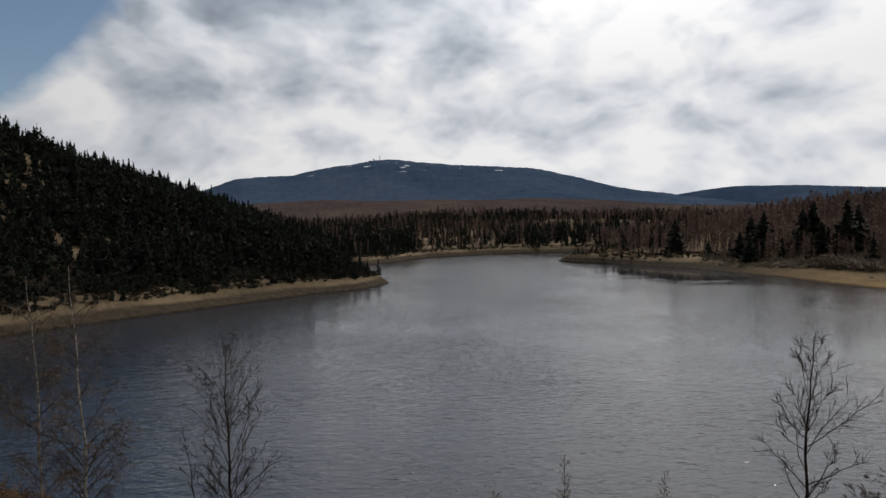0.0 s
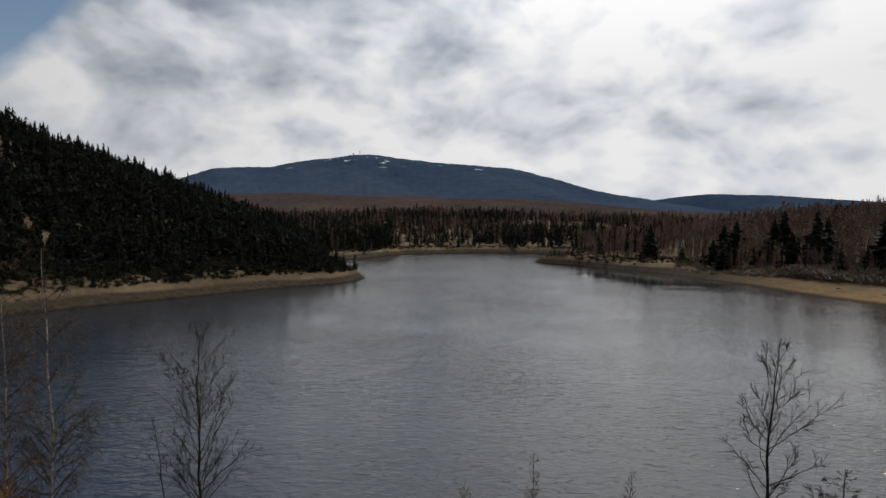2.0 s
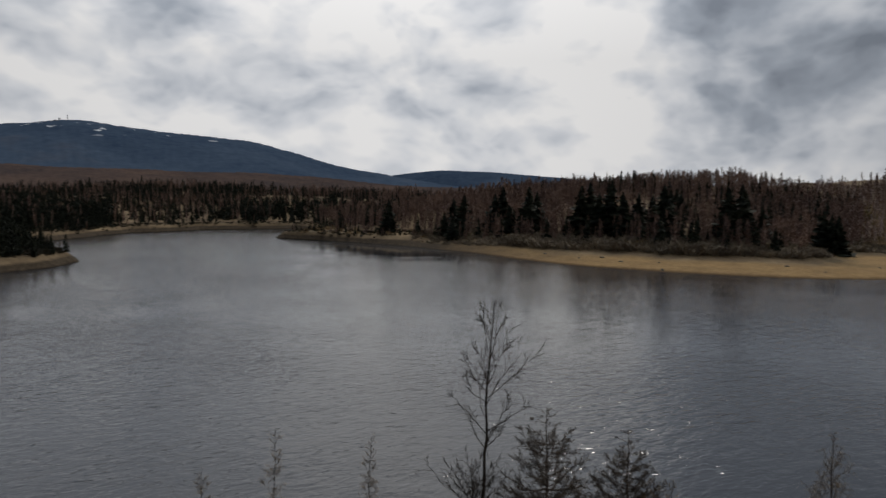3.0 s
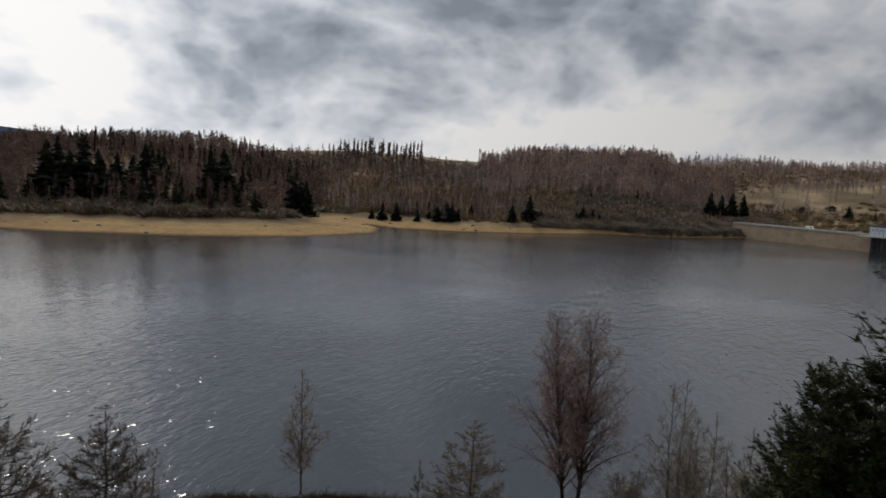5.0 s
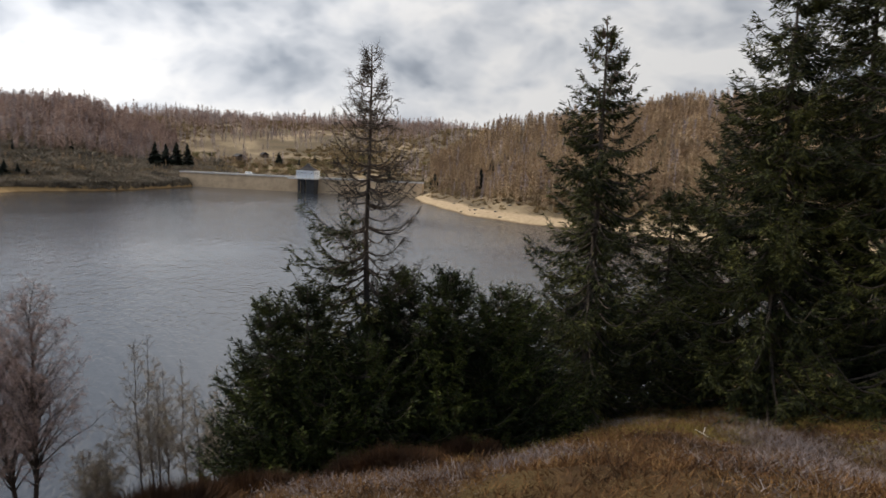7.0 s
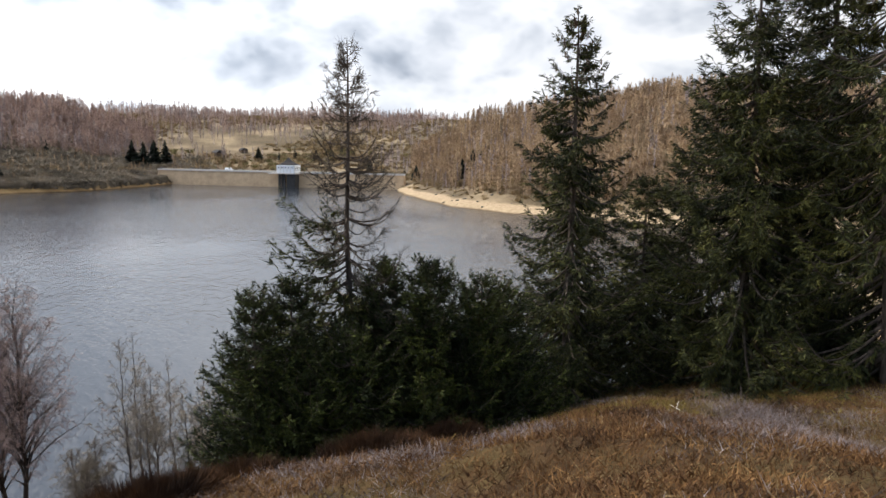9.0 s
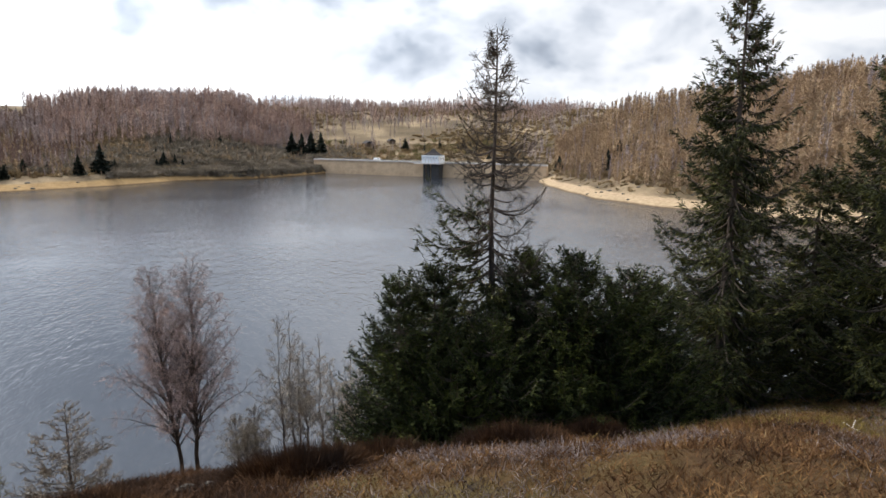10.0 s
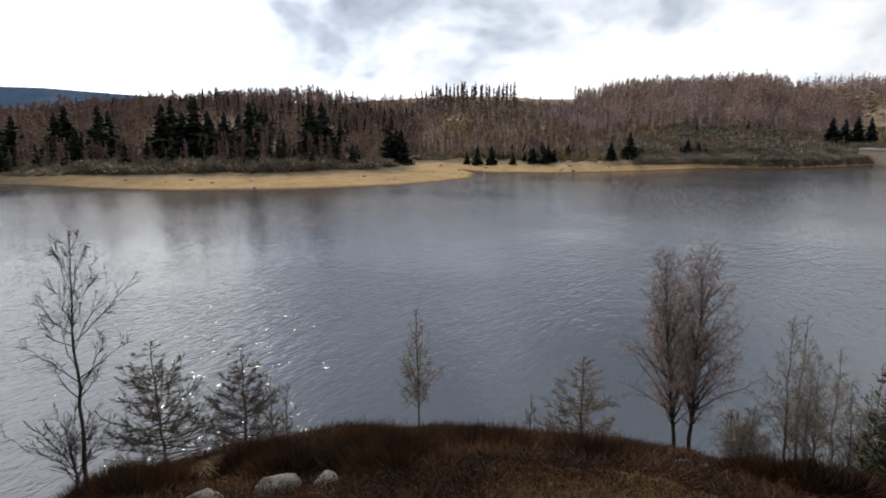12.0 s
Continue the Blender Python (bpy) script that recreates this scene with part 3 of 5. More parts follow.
stand("brushwood", "low brown scrub over the clearings beyond the dam", "shrub", SHRUB, 6000, (86, 120, 530, 1000), (1.5, 4.6), 40, 1.5, patchy=0.8)
stand("brushwood", "low brown scrub on the cleared slope", "shrub", SHRUB, 2600, (54, 90, 400, 720), (1.2, 3.5), 43, 1.5)
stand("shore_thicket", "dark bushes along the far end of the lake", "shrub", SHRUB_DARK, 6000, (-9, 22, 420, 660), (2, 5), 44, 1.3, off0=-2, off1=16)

stand("hillside_scrub", "rounded grey bushes over the slope beside the dam", "shrub", SHRUB_GREY, 6500, (64, 96, 380, 640), (3.5, 7.5), 45, 1.2, off0=4, off1=110, patchy=0.85, size=30)
stand("hillside_scrub", "brown bushes over the slope beside the dam", "shrub", SHRUB, 5200, (58, 96, 360, 640), (3, 7), 46, 1.2, off0=2, off1=130, patchy=0.9, size=24)
stand("hillside_scrub", "olive-green bushes and young conifers on the slope", "shrub", SHRUB_OLIVE, 2400, (56, 120, 360, 760), (2.5, 6), 47, 1.1, off0=2, off1=160, patchy=1.0, size=26)
stand("shore_thicket", "grey-brown bushes along the foot of the wood", "shrub", SHRUB_GREY, 5200, (22, 60, 320, 480), (3, 6.5), 48, 1.3, off0=-8, off1=14)
stand("bare_forest", "mauve-grey leafless trees on the plateau beyond the dam", "bare", WOOD_MAUVE, 2200, (84, 119, 760, 1050), (8, 15), 49, 1.5, patchy=0.95, size=70)
stand("larch_forest", "grey leafless trees among the tan larches", "bare", WOOD_GREY, 1100, (110, 150, 300, 640), (10, 17), 50, 1.3)
stand("hillside_scrub", "dry tan brush between the larches and the bank", "shrub", SHRUB, 2600, (108, 150, 270, 520), (2.5, 6), 51, 1.3, off0=-6, off1=70)

# ---- near trees, limb by limb ----


def tubes(paths, radii, sides=4):
    """Round sticks along many polylines at once: paths n x k x 3, radii n x k."""
    n_, k_, _ = paths.shape
    tang = np.gradient(paths, axis=1)
    tang /= np.linalg.norm(tang, axis=2, keepdims=True) + 1e-9
    ref = np.where(np.abs(tang[..., 2:3]) > 0.9, np.array([1.0, 0.0, 0.0]), np.array([0.0, 0.0, 1.0]))
    u = np.cross(tang, ref)
    u /= np.linalg.norm(u, axis=2, keepdims=True) + 1e-9
    w = np.cross(tang, u)
    a = np.arange(sides) * 2 * np.pi / sides
    ring = paths[:, :, None] + radii[:, :, None, None] * (np.cos(a)[None, None, :, None] * u[:, :, None] + np.sin(a)[None, None, :, None] * w[:, :, None])
    i, j, s = np.meshgrid(np.arange(n_), np.arange(k_ - 1), np.arange(sides), indexing="ij")
    s2 = (s + 1) % sides
    at = (i * k_ + j) * sides
    q = np.stack([at + s, at + s2, at + sides + s2, at + sides + s], -1).reshape(-1, 4)
    return ring.reshape(-1, 3), np.concatenate([q[:, :3], q[:, [0, 2, 3]]])


def slips(paths, widths, rng):
    """Fine twigs as slim ribbons: paths n x k x 3, half widths n x k."""
    n_, k_, _ = paths.shape
    side = np.cross(paths[:, -1] - paths[:, 0], rng.normal(size=(n_, 3)))
    side /= np.linalg.norm(side, axis=1, keepdims=True) + 1e-9
    edge = side[:, None] * widths[..., None]
    v = np.stack([paths - edge, paths + edge], 2).reshape(-1, 3)
    i, j = np.meshgrid(np.arange(n_), np.arange(k_ - 1), indexing="ij")
    at = ((i * k_ + j) * 2).ravel()
    return v, np.concatenate([np.stack([at, at + 1, at + 3], 1), np.stack([at, at + 3, at + 2], 1)])


def join(*pieces):
    vs, fs, base = [], [], 0
    for v, f in pieces:
        vs.append(v)
        fs.append(f + base)
        base += len(v)
    return np.concatenate(vs), np.concatenate(fs)


def part(name, mesh, parent, label="", soft=True):
    """Links verts, faces and a material as one mesh under a thing."""
    v, f, mat = mesh
    ob = new(name, mesh_of(name, v, f, mat, soft=soft))
    ob.parent = parent
    return tagged(ob, label) if label else ob


def stem(rng, base, top, r0, r1, wander=0.02, k_=16):
    """A trunk's polyline and radii, with a little sway."""
    t = np.linspace(0, 1, k_)[:, None]
    p = np.asarray(base, float) + (np.asarray(top, float) - np.asarray(base, float)) * t
    length = np.linalg.norm(np.asarray(top, float) - np.asarray(base, float))
    sway = np.cumsum(rng.normal(0, 1, (k_, 2)), 0) / k_ ** 0.5
    sway -= sway[:1] + (sway[-1:] - sway[:1]) * t
    p[:, :2] += sway * wander * length
    return p, r1 + (r0 - r1) * (1 - t[:, 0]) ** 0.9


def along(path, t):
    """Points of a polyline at fractions t."""
    s = np.clip(np.asarray(t), 0, 1) * (len(path) - 1)
    i = np.minimum(s.astype(int), len(path) - 2)
    return path[i] + (path[i + 1] - path[i]) * (s - i)[:, None]


def limbs(roots, ways, lengths, bend, k_, rng, wobble=0.05):
    """Curved shoots: n roots and unit ways; bend lifts (+) or droops (-) their ends."""
    s = np.linspace(0, 1, k_)[None, :, None]
    p = roots[:, None] + ways[:, None] * lengths[:, None, None] * s
    p[..., 2] += (np.asarray(bend) * lengths)[:, None] * s[..., 0] ** 2
    return p + np.cumsum(rng.normal(0, wobble, p.shape), 1) * s * lengths[:, None, None] / k_ ** 0.5


def offshoots(paths, per, rng, lo, hi, spread, lengths, lift=0.0):
    """Roots, ways and lengths of side shoots on each path."""
    n_, k_, _ = paths.shape
    t = rng.uniform(lo, hi, (n_, per))
    s = t * (k_ - 1)
    i = np.minimum(s.astype(int), k_ - 2)
    rows = np.arange(n_)[:, None]
    a, b = paths[rows, i], paths[rows, i + 1]
    root = a + (b - a) * (s - i)[..., None]
    way = b - a
    way = way / (np.linalg.norm(way, axis=2, keepdims=True) + 1e-9) + rng.normal(0, spread, way.shape) + np.array([0, 0, lift])
    way /= np.linalg.norm(way, axis=2, keepdims=True)
    size = (lengths[:, None] * (1.15 - 0.75 * t)) * rng.uniform(0.6, 1.2, t.shape)
    return root.reshape(-1, 3), way.reshape(-1, 3), size.ravel()


def taper(n_, k_, r0, r1):
    r0 = np.broadcast_to(np.asarray(r0, float), (n_,))
    return r0[:, None] + (r1 - r0)[:, None] * np.linspace(0, 1, k_)[None, :]


def bare_tree(name, label, category, stems, seed, n_limb, start, reach, up, bend, subs, twigs, twig, bark_mat, twig_mat, r0=0.05, shape=0.6, droop=0.0, fine=0.0035, spread=0.45, group="", wavy=0.05):
    """A leafless tree: stems is a list of (base, top); reach the longest limb, up its angle at root."""
    rng = np.random.RandomState(seed)
    thing = new(name)
    thing.location = stems[0][0]
    bx = np.asarray(stems[0][0], float)
    twiggy = []
    limby = []
    for base, top in stems:
        path, rad = stem(rng, np.asarray(base) - bx - [0, 0, 0.25], np.asarray(top) - bx, r0, 0.006)
        part("trunk", (*tubes(path[None], rad[None], 8), bark_mat), thing)
        t = np.sort(start + (0.985 - start) * rng.uniform(0, 1, n_limb) ** 1.2)
        root = along(path, t)
        az = np.arange(n_limb) * 2.39996 + rng.uniform(-0.5, 0.5, n_limb)
        size = reach * np.clip(((1.04 - t) / (1.04 - start)), 0, 1) ** shape * np.clip((t - start) / 0.18 + 0.55, 0, 1) * rng.uniform(0.65, 1.1, n_limb)
        pitch = np.radians(up + rng.normal(0, 9, n_limb))
        way = np.stack([np.cos(az) * np.cos(pitch), np.sin(az) * np.cos(pitch), np.sin(pitch)], 1)
        first = limbs(root, way, size, bend, 8, rng, wavy)
        thick = np.interp(t, np.linspace(0, 1, len(rad)), rad) * 0.42
        limby.append(tubes(first, taper(n_limb, 8, np.maximum(thick, fine * 1.5), fine), 5))
        r_, w_, l_ = offshoots(first, subs, rng, 0.2, 1.0, spread, size * 0.42, 0.15)
        full = np.clip(size / (0.6 * reach), 0.06, 1.0)
        grown = rng.uniform(0, 1, len(l_)) < np.repeat(full, subs)
        r_, w_, l_, full = r_[grown], w_[grown], l_[grown], np.repeat(full, subs)[grown]
        second = limbs(r_, w_, l_, bend * 0.6 - droop * 0.4, 5, rng, wavy)
        limby.append(tubes(second, taper(len(l_), 5, fine * 1.6, fine * 0.9), 3))
        r_, w_, l_ = offshoots(second, twigs, rng, 0.1, 1.0, spread * 1.15, np.full(len(l_), twig), -droop * 0.6)
        grown = rng.uniform(0, 1, len(l_)) < np.repeat(0.25 + 0.75 * full, twigs)
        r_, w_, l_ = r_[grown], w_[grown], (l_ * np.repeat(0.35 + 0.65 * full, twigs))[grown]
        third = limbs(r_, w_, l_, -droop, 3, rng)
        twiggy.append(slips(third, taper(len(l_), 3, fine * 1.1, fine * 0.5), rng))
    part("crown", (*join(*limby), DARK_BARK if bark_mat is BIRCH_BARK else bark_mat), thing)
    tagged(part("brushwood", (*join(*twiggy), twig_mat), thing), kind="stuff")
    return tagged(thing, label, category, group)


def sprays(paths, lengths, rng, step, size, hang, flat=0.55):
    """Needle-clad twigs on both sides of boughs, as slim three-bladed tufts."""
    n_, k_, _ = paths.shape
    vs = []
    count = np.maximum((lengths / step).astype(int), 3)
    idx = np.repeat(np.arange(n_), count)
    t = rng.uniform(0.12, 1.02, len(idx)).clip(0, 1)
    s = t * (k_ - 1)
    i = np.minimum(s.astype(int), k_ - 2)
    a, b = paths[idx, i], paths[idx, i + 1]
    root = a + (b - a) * (s - i)[:, None]
    fwd = (b - a) / (np.linalg.norm(b - a, axis=1, keepdims=True) + 1e-9)
    side = np.cross(fwd, [0, 0, 1.0])
    side /= np.linalg.norm(side, axis=1, keepdims=True) + 1e-9
    sign = rng.choice([-1.0, 1.0], len(idx))[:, None]
    way = fwd * 0.75 + side * sign * rng.uniform(0.2, 1.0, (len(idx), 1)) * (1.25 - 0.7 * t[:, None]) + np.array([0, 0, -1.0]) * (hang * rng.uniform(0.3, 1.4, (len(idx), 1))) + rng.normal(0, 0.16, (len(idx), 3))
    way /= np.linalg.norm(way, axis=1, keepdims=True)
    l_ = size * rng.uniform(0.55, 1.25, len(idx)) * (1.15 - 0.5 * t) * np.clip(0.45 + 0.5 * lengths[idx], 0, 1)
    tip = root + way * l_[:, None]
    for wide, back in ((0.15, 0.0), (0.14, 0.2), (0.13, 0.42)):
        r2 = root + way * (l_ * back)[:, None]
        t2 = tip + rng.normal(0, 0.2, tip.shape) * l_[:, None]
        cross = np.cross(way, rng.normal(size=way.shape))
        cross /= np.linalg.norm(cross, axis=1, keepdims=True) + 1e-9
        mid = r2 * 0.55 + t2 * 0.45
        w_ = (wide * l_ * 0.5).clip(0.010, 0.030)[:, None]
        vs.append(np.stack([r2, mid + cross * w_, t2, mid - cross * w_], 1).reshape(-1, 3))
    v = np.concatenate(vs)
    q = np.arange(len(v)).reshape(-1, 4)
    return v, np.concatenate([q[:, :3], q[:, [0, 2, 3]]])


def spruce(name, label, base, top, seed, reach, per_m=16, step=0.045, size=0.24, hang=0.35, gap=0.0, shape=0.8, low=0.04, needles=None, dead_above=2.0, cones=0, r0=None, lean_out=-8.0, green_side=(0.0, 0.0)):
    """A spruce: trunk, whorled boughs, hanging needle sprays; above dead_above (share of height) its boughs are bare."""
    rng = np.random.RandomState(seed)
    thing = new(name)
    thing.location = base
    tall = top[2] - base[2]
    path, rad = stem(rng, (0, 0, -0.3), np.asarray(top, float) - np.asarray(base, float), r0 or tall * 0.013, 0.012, 0.006)
    part("trunk", (*tubes(path[None], rad[None], 9), SPRUCE_BARK), thing)
    m = int(tall * per_m)
    t = np.sort(rng.uniform(low, 0.99, m))
    t = np.round(t * tall / 0.32) * 0.32 / tall + rng.normal(0, 0.004, m)
    t = t.clip(low, 0.992)
    root = along(path, t)
    az = rng.uniform(0, 2 * np.pi, m)
    size_ = (reach * (1 - t) ** shape + 0.12) * rng.uniform(0.55, 1.12, m)
    pitch = np.radians(lean_out + 34 * np.clip((t - 0.55) / 0.45, 0, 1) ** 1.3 + rng.normal(0, 6, m))
    way = np.stack([np.cos(az) * np.cos(pitch), np.sin(az) * np.cos(pitch), np.sin(pitch)], 1)
    keep = rng.uniform(0, 1, m) > gap
    t, root, size_, way = t[keep], root[keep], size_[keep], way[keep]
    s = np.linspace(0, 1, 8)[None, :, None]
    p = root[:, None] + way[:, None] * size_[:, None, None] * s
    p[..., 2] += size_[:, None] * (-0.30 * np.sin(np.pi * s[..., 0] * 0.9) * (1 - t[:, None] * 0.5) + 0.22 * s[..., 0] ** 3)
    p += np.cumsum(rng.normal(0, 0.035, p.shape), 1) * s * size_[:, None, None] / 3
    part("crown", (*tubes(p, taper(len(t), 8, 0.009 + 0.012 * size_, 0.005), 5), SPRUCE_BARK), thing)
    live = t + rng.normal(0, 0.03, len(t)) < dead_above + way[:, 0] * green_side[0] + way[:, 1] * green_side[1]
    r_, w_, l_ = offshoots(p, 9, rng, 0.25, 0.97, 0.55, size_ * 0.36, -0.18)
    sub = limbs(r_, w_, l_, -0.15, 4, rng)
    alive = np.repeat(live, 9)
    if live.any():
        both = [sprays(p[live], size_[live], rng, step, size, hang)]
        both.append(sprays(sub[alive], l_[alive], rng, step * 1.15, size * 0.85, hang))
        tagged(part("foliage", (*join(*both), needles or SPRUCE_NEEDLES), thing, soft=False), kind="stuff")
    if (~live).any():
        dead = sub[~alive]
        r_, w_, l2 = offshoots(dead, 8, rng, 0.1, 1.0, 0.5, np.full(len(dead), 0.24), -0.05)
        tagged(part("brushwood", (*join(tubes(dead, taper(len(dead), 4, 0.007, 0.004), 3), slips(limbs(r_, w_, l2, -0.1, 3, rng), taper(len(l2), 3, 0.004, 0.002), rng)), DEAD_TWIGS), thing, "dead brown bare twigs"), kind="stuff")
    if cones:
        rows = np.flatnonzero((t > 0.8) & live)
        pick = rows[rng.randint(0, len(rows), cones)]
        c = p[pick, rng.randint(3, 7, cones)]
        cp = np.stack([c, c - [0, 0, 0.05], c - [0, 0, 0.13], c - [0, 0, 0.18]], 1)
        tagged(part("cone_cluster", (*tubes(cp, np.tile([0.008, 0.028, 0.026, 0.006], (cones, 1)), 6), BROWN_TWIGS), thing, "hanging brown cones"), kind="stuff")
    return tagged(thing, label, "tree", "spruces on the knoll")


def on_land(x, y, sink=0.05):
    return (x, y, float(land(np.array([x]), np.array([y]))[0][0]) - sink)


# the tall spruces at the edge of the heath
spruce("spruce_tree", "half-dead spruce, bare grey-brown crown above green lower boughs", on_land(17.2, -4.95), (17.2, -4.87, 32.35), 41, 3.3, per_m=22, shape=0.72, dead_above=0.47, green_side=(0.0, 0.2), gap=0.06, low=0.08, lean_out=6, size=0.3, r0=0.135)
spruce("spruce_tree", "tall slender dark green spruce with cones at its top", on_land(17.4, -12.4), (17.54, -12.2, 34.0), 42, 3.5, per_m=27, step=0.04, gap=0.2, shape=0.74, cones=150, hang=0.5, size=0.3)
spruce("spruce_tree", "big dense spruce, green boughs hanging to the heath", on_land(14.0, -16.3), (14.35, -16.1, 35.6), 43, 4.1, per_m=30, step=0.04, gap=0.12, shape=0.72, hang=0.6, size=0.32)
spruce("spruce_tree", "big old spruce with long hanging boughs", on_land(13.3, -19.2), (14.2, -18.8, 37.5), 44, 4.1, per_m=24, step=0.045, gap=0.15, shape=0.68, hang=0.7, size=0.34)
spruce("spruce_tree", "thin-crowned old spruce with bare stem and broken boughs", on_land(10.6, -17.8), (12.3, -17.8, 38.0), 45, 3.8, per_m=20, step=0.05, gap=0.22, shape=0.55, hang=0.8, size=0.34)
spruce("spruce_tree", "dark spruce standing behind the front row", on_land(17.5, -17.5), (17.6, -17.4, 30.5), 46, 3.4, per_m=24, step=0.05, shape=0.7, hang=0.5, size=0.32)
spruce("spruce_tree", "dark spruce standing behind the front row", on_land(20.6, -14.9), (20.6, -14.9, 28.6), 47, 3.0, per_m=24, step=0.05, shape=0.7, hang=0.5, size=0.32)
spruce("spruce_tree", "dense dark spruce filling the gap between taller ones", on_land(17.7, -15.6), (17.75, -15.55, 28.9), 48, 2.9, per_m=30, step=0.045, shape=0.66, hang=0.5, size=0.32)
# young ones crowding round the half-dead spruce
for x, y, z, reach, seed in ((15.9, -2.2, 26.2, 1.35, 51), (15.6, -6.6, 26.7, 2.0, 52), (15.6, -8.1, 26.2, 2.0, 53), (15.4, -4.4, 25.2, 2.0, 54), (16.5, -3.2, 26.3, 1.8, 55), (16.6, -9.5, 25.5, 1.8, 56), (15.0, -3.3, 24.3, 1.4, 57), (16.6, -5.6, 26.6, 1.9, 58), (15.0, -7.4, 24.4, 1.7, 59), (14.7, -5.5, 23.8, 1.5, 60), (14.9, -8.9, 24.0, 1.5, 62)):
    spruce("young_spruce", "bushy dark green young spruce, boughs down to the heath", on_land(x, y), (x, y, z), seed, reach * 1.32, per_m=58, step=0.03, size=0.25, hang=0.25, shape=0.58, low=0.02, needles=YOUNG_NEEDLES, lean_out=8)

# birches on the slope below
bare_tree("birch_tree", "two-stemmed leafless birch with reddish drooping twigs", "tree", [((24.3, 3.9, 17.2), (24.31, 3.75, 25.2)), ((24.4, 4.35, 17.1), (24.05, 5.15, 24.9))], 61, 110, 0.18, 3.3, 60, -0.08, 14, 14, 0.36, DARK_BARK, BIRCH_TWIGS, 0.085, 0.62, 0.3, 0.0026, 0.6)
for k_, (x, y, z0, x1, y1, z1, wide) in enumerate(((24.56, 0.8, 17.5, 24.55, 1.0, 23.1, 1.3), (25.5, -0.1, 17.1, 25.55, 0.1, 21.7, 0.9), (25.0, -1.1, 17.3, 25.0, -0.9, 21.0, 0.7), (25.5, -1.65, 17.2, 25.5, -1.5, 20.7, 0.7), (25.5, 0.45, 17.1, 25.55, 0.6, 23.0, 1.1), (25.9, -2.6, 17.0, 25.9, -2.4, 21.6, 0.8), (24.6, 1.9, 17.3, 24.7, 1.9, 19.6, 0.8), (26.2, -3.6, 16.6, 26.2, -3.4, 21.9, 0.8), (25.0, 0.2, 17.3, 25.0, 0.3, 21.2, 1.0), (26.3, -0.7, 16.6, 26.3, -0.5, 21.8, 0.9), (25.3, 2.6, 16.8, 25.3, 2.7, 18.9, 1.0), (23.9, 2.2, 17.6, 24.0, 2.1, 19.0, 0.9), (26.6, -1.9, 16.4, 26.6, -1.8, 21.3, 0.8))):
    bare_tree("birch_sapling", "slender pale leafless birch sapling", "tree", [((x, y, z0), (x1, y1, z1))], 70 + k_, 40, 0.12, wide * 1.7, 56, 0.0, 10, 12, 0.3, DARK_BARK if k_ in (2, 3) else SPRUCE_BARK, PALE_TWIGS, 0.035, 0.75, 0.35, 0.0027, 0.6, group="birch saplings on the slope")
bare_tree("birch_tree", "small leafless birch with a narrow pale crown", "tree", [((15.1, 9.9, 21.2), (15.06, 9.92, 24.45))], 81, 56, 0.16, 1.1, 54, 0.0, 8, 9, 0.26, SPRUCE_BARK, PALE_TWIGS, 0.03, 0.75, 0.35, 0.0025, 0.6)
bare_tree("birch_tree", "slender white-stemmed birch with a thin brown crown", "tree", [((-10.8, 19.0, 19.2), (-10.9, 18.95, 28.9))], 82, 50, 0.18, 2.4, 42, -0.1, 8, 9, 0.45, BIRCH_BARK, BROWN_TWIGS, 0.065, 0.5, 0.45, 0.0042, 0.6)
bare_tree("birch_tree", "slender white-stemmed birch with a thin brown crown", "tree", [((-12.2, 19.3, 18.8), (-12.35, 19.25, 28.6))], 83, 50, 0.18, 2.2, 42, -0.1, 8, 9, 0.45, BIRCH_BARK, BROWN_TWIGS, 0.06, 0.5, 0.45, 0.0042, 0.6)
bare_tree("rowan_tree", "leafless rowan with dark upswept branches", "tree", [((8.05, 14.72, 20.8), (8.22, 14.45, 27.2)), ((7.9, 14.6, 20.8), (7.8, 14.6, 22.6))], 84, 24, 0.42, 1.9, 52, 0.12, 7, 5, 0.30, DARK_BARK, DARK_BARK, 0.06, 0.6, -0.1, 0.0048, 0.5, wavy=0.13)
bare_tree("rowan_tree", "leafless rowan with a rounded crown of dark fine branches", "tree", [((-7.25, 21.8, 17.3), (-7.35, 21.8, 26.0))], 85, 44, 0.3, 3.1, 52, 0.12, 8, 7, 0.36, DARK_BARK, DARK_BARK, 0.07, 0.55, -0.05, 0.0048, 0.5, wavy=0.09)
bare_tree("birch_sapling", "thin leaning leafless stem beside a rowan", "tree", [((-7.9, 21.6, 17.4), (-8.9, 21.7, 23.2))], 86, 12, 0.5, 0.7, 50, 0.1, 4, 4, 0.25, DARK_BARK, DARK_BARK, 0.035, 0.6, 0.0, 0.004, group="birch saplings on the slope")
for k_, (x, y, z) in enumerate(((4.34, 23.74, 21.3), (7.74, 22.9, 20.9), (1.9, 24.9, 19.8))):
    base = on_land(x, y)
    bare_tree("birch_sapling", "thin leafless sapling top rising from the slope", "tree", [(base, (x, y, z))], 90 + k_, 30, 0.35, 0.8, 52, 0.1, 6, 7, 0.3, DARK_BARK, PALE_TWIGS, 0.03, 0.6, 0.1, group="birch saplings on the slope")


def young_larch(label, base, top, seed, reach, mat, subs=10, twigs=7):
    return bare_tree("young_larch", label, "tree", [(base, top)], seed, 90, 0.04, reach * 1.15, 4, 0.25, subs, twigs, 0.17, SPRUCE_BARK, mat, 0.05, 0.8, 0.1, 0.0042, 0.5, group="young larches on the slope")


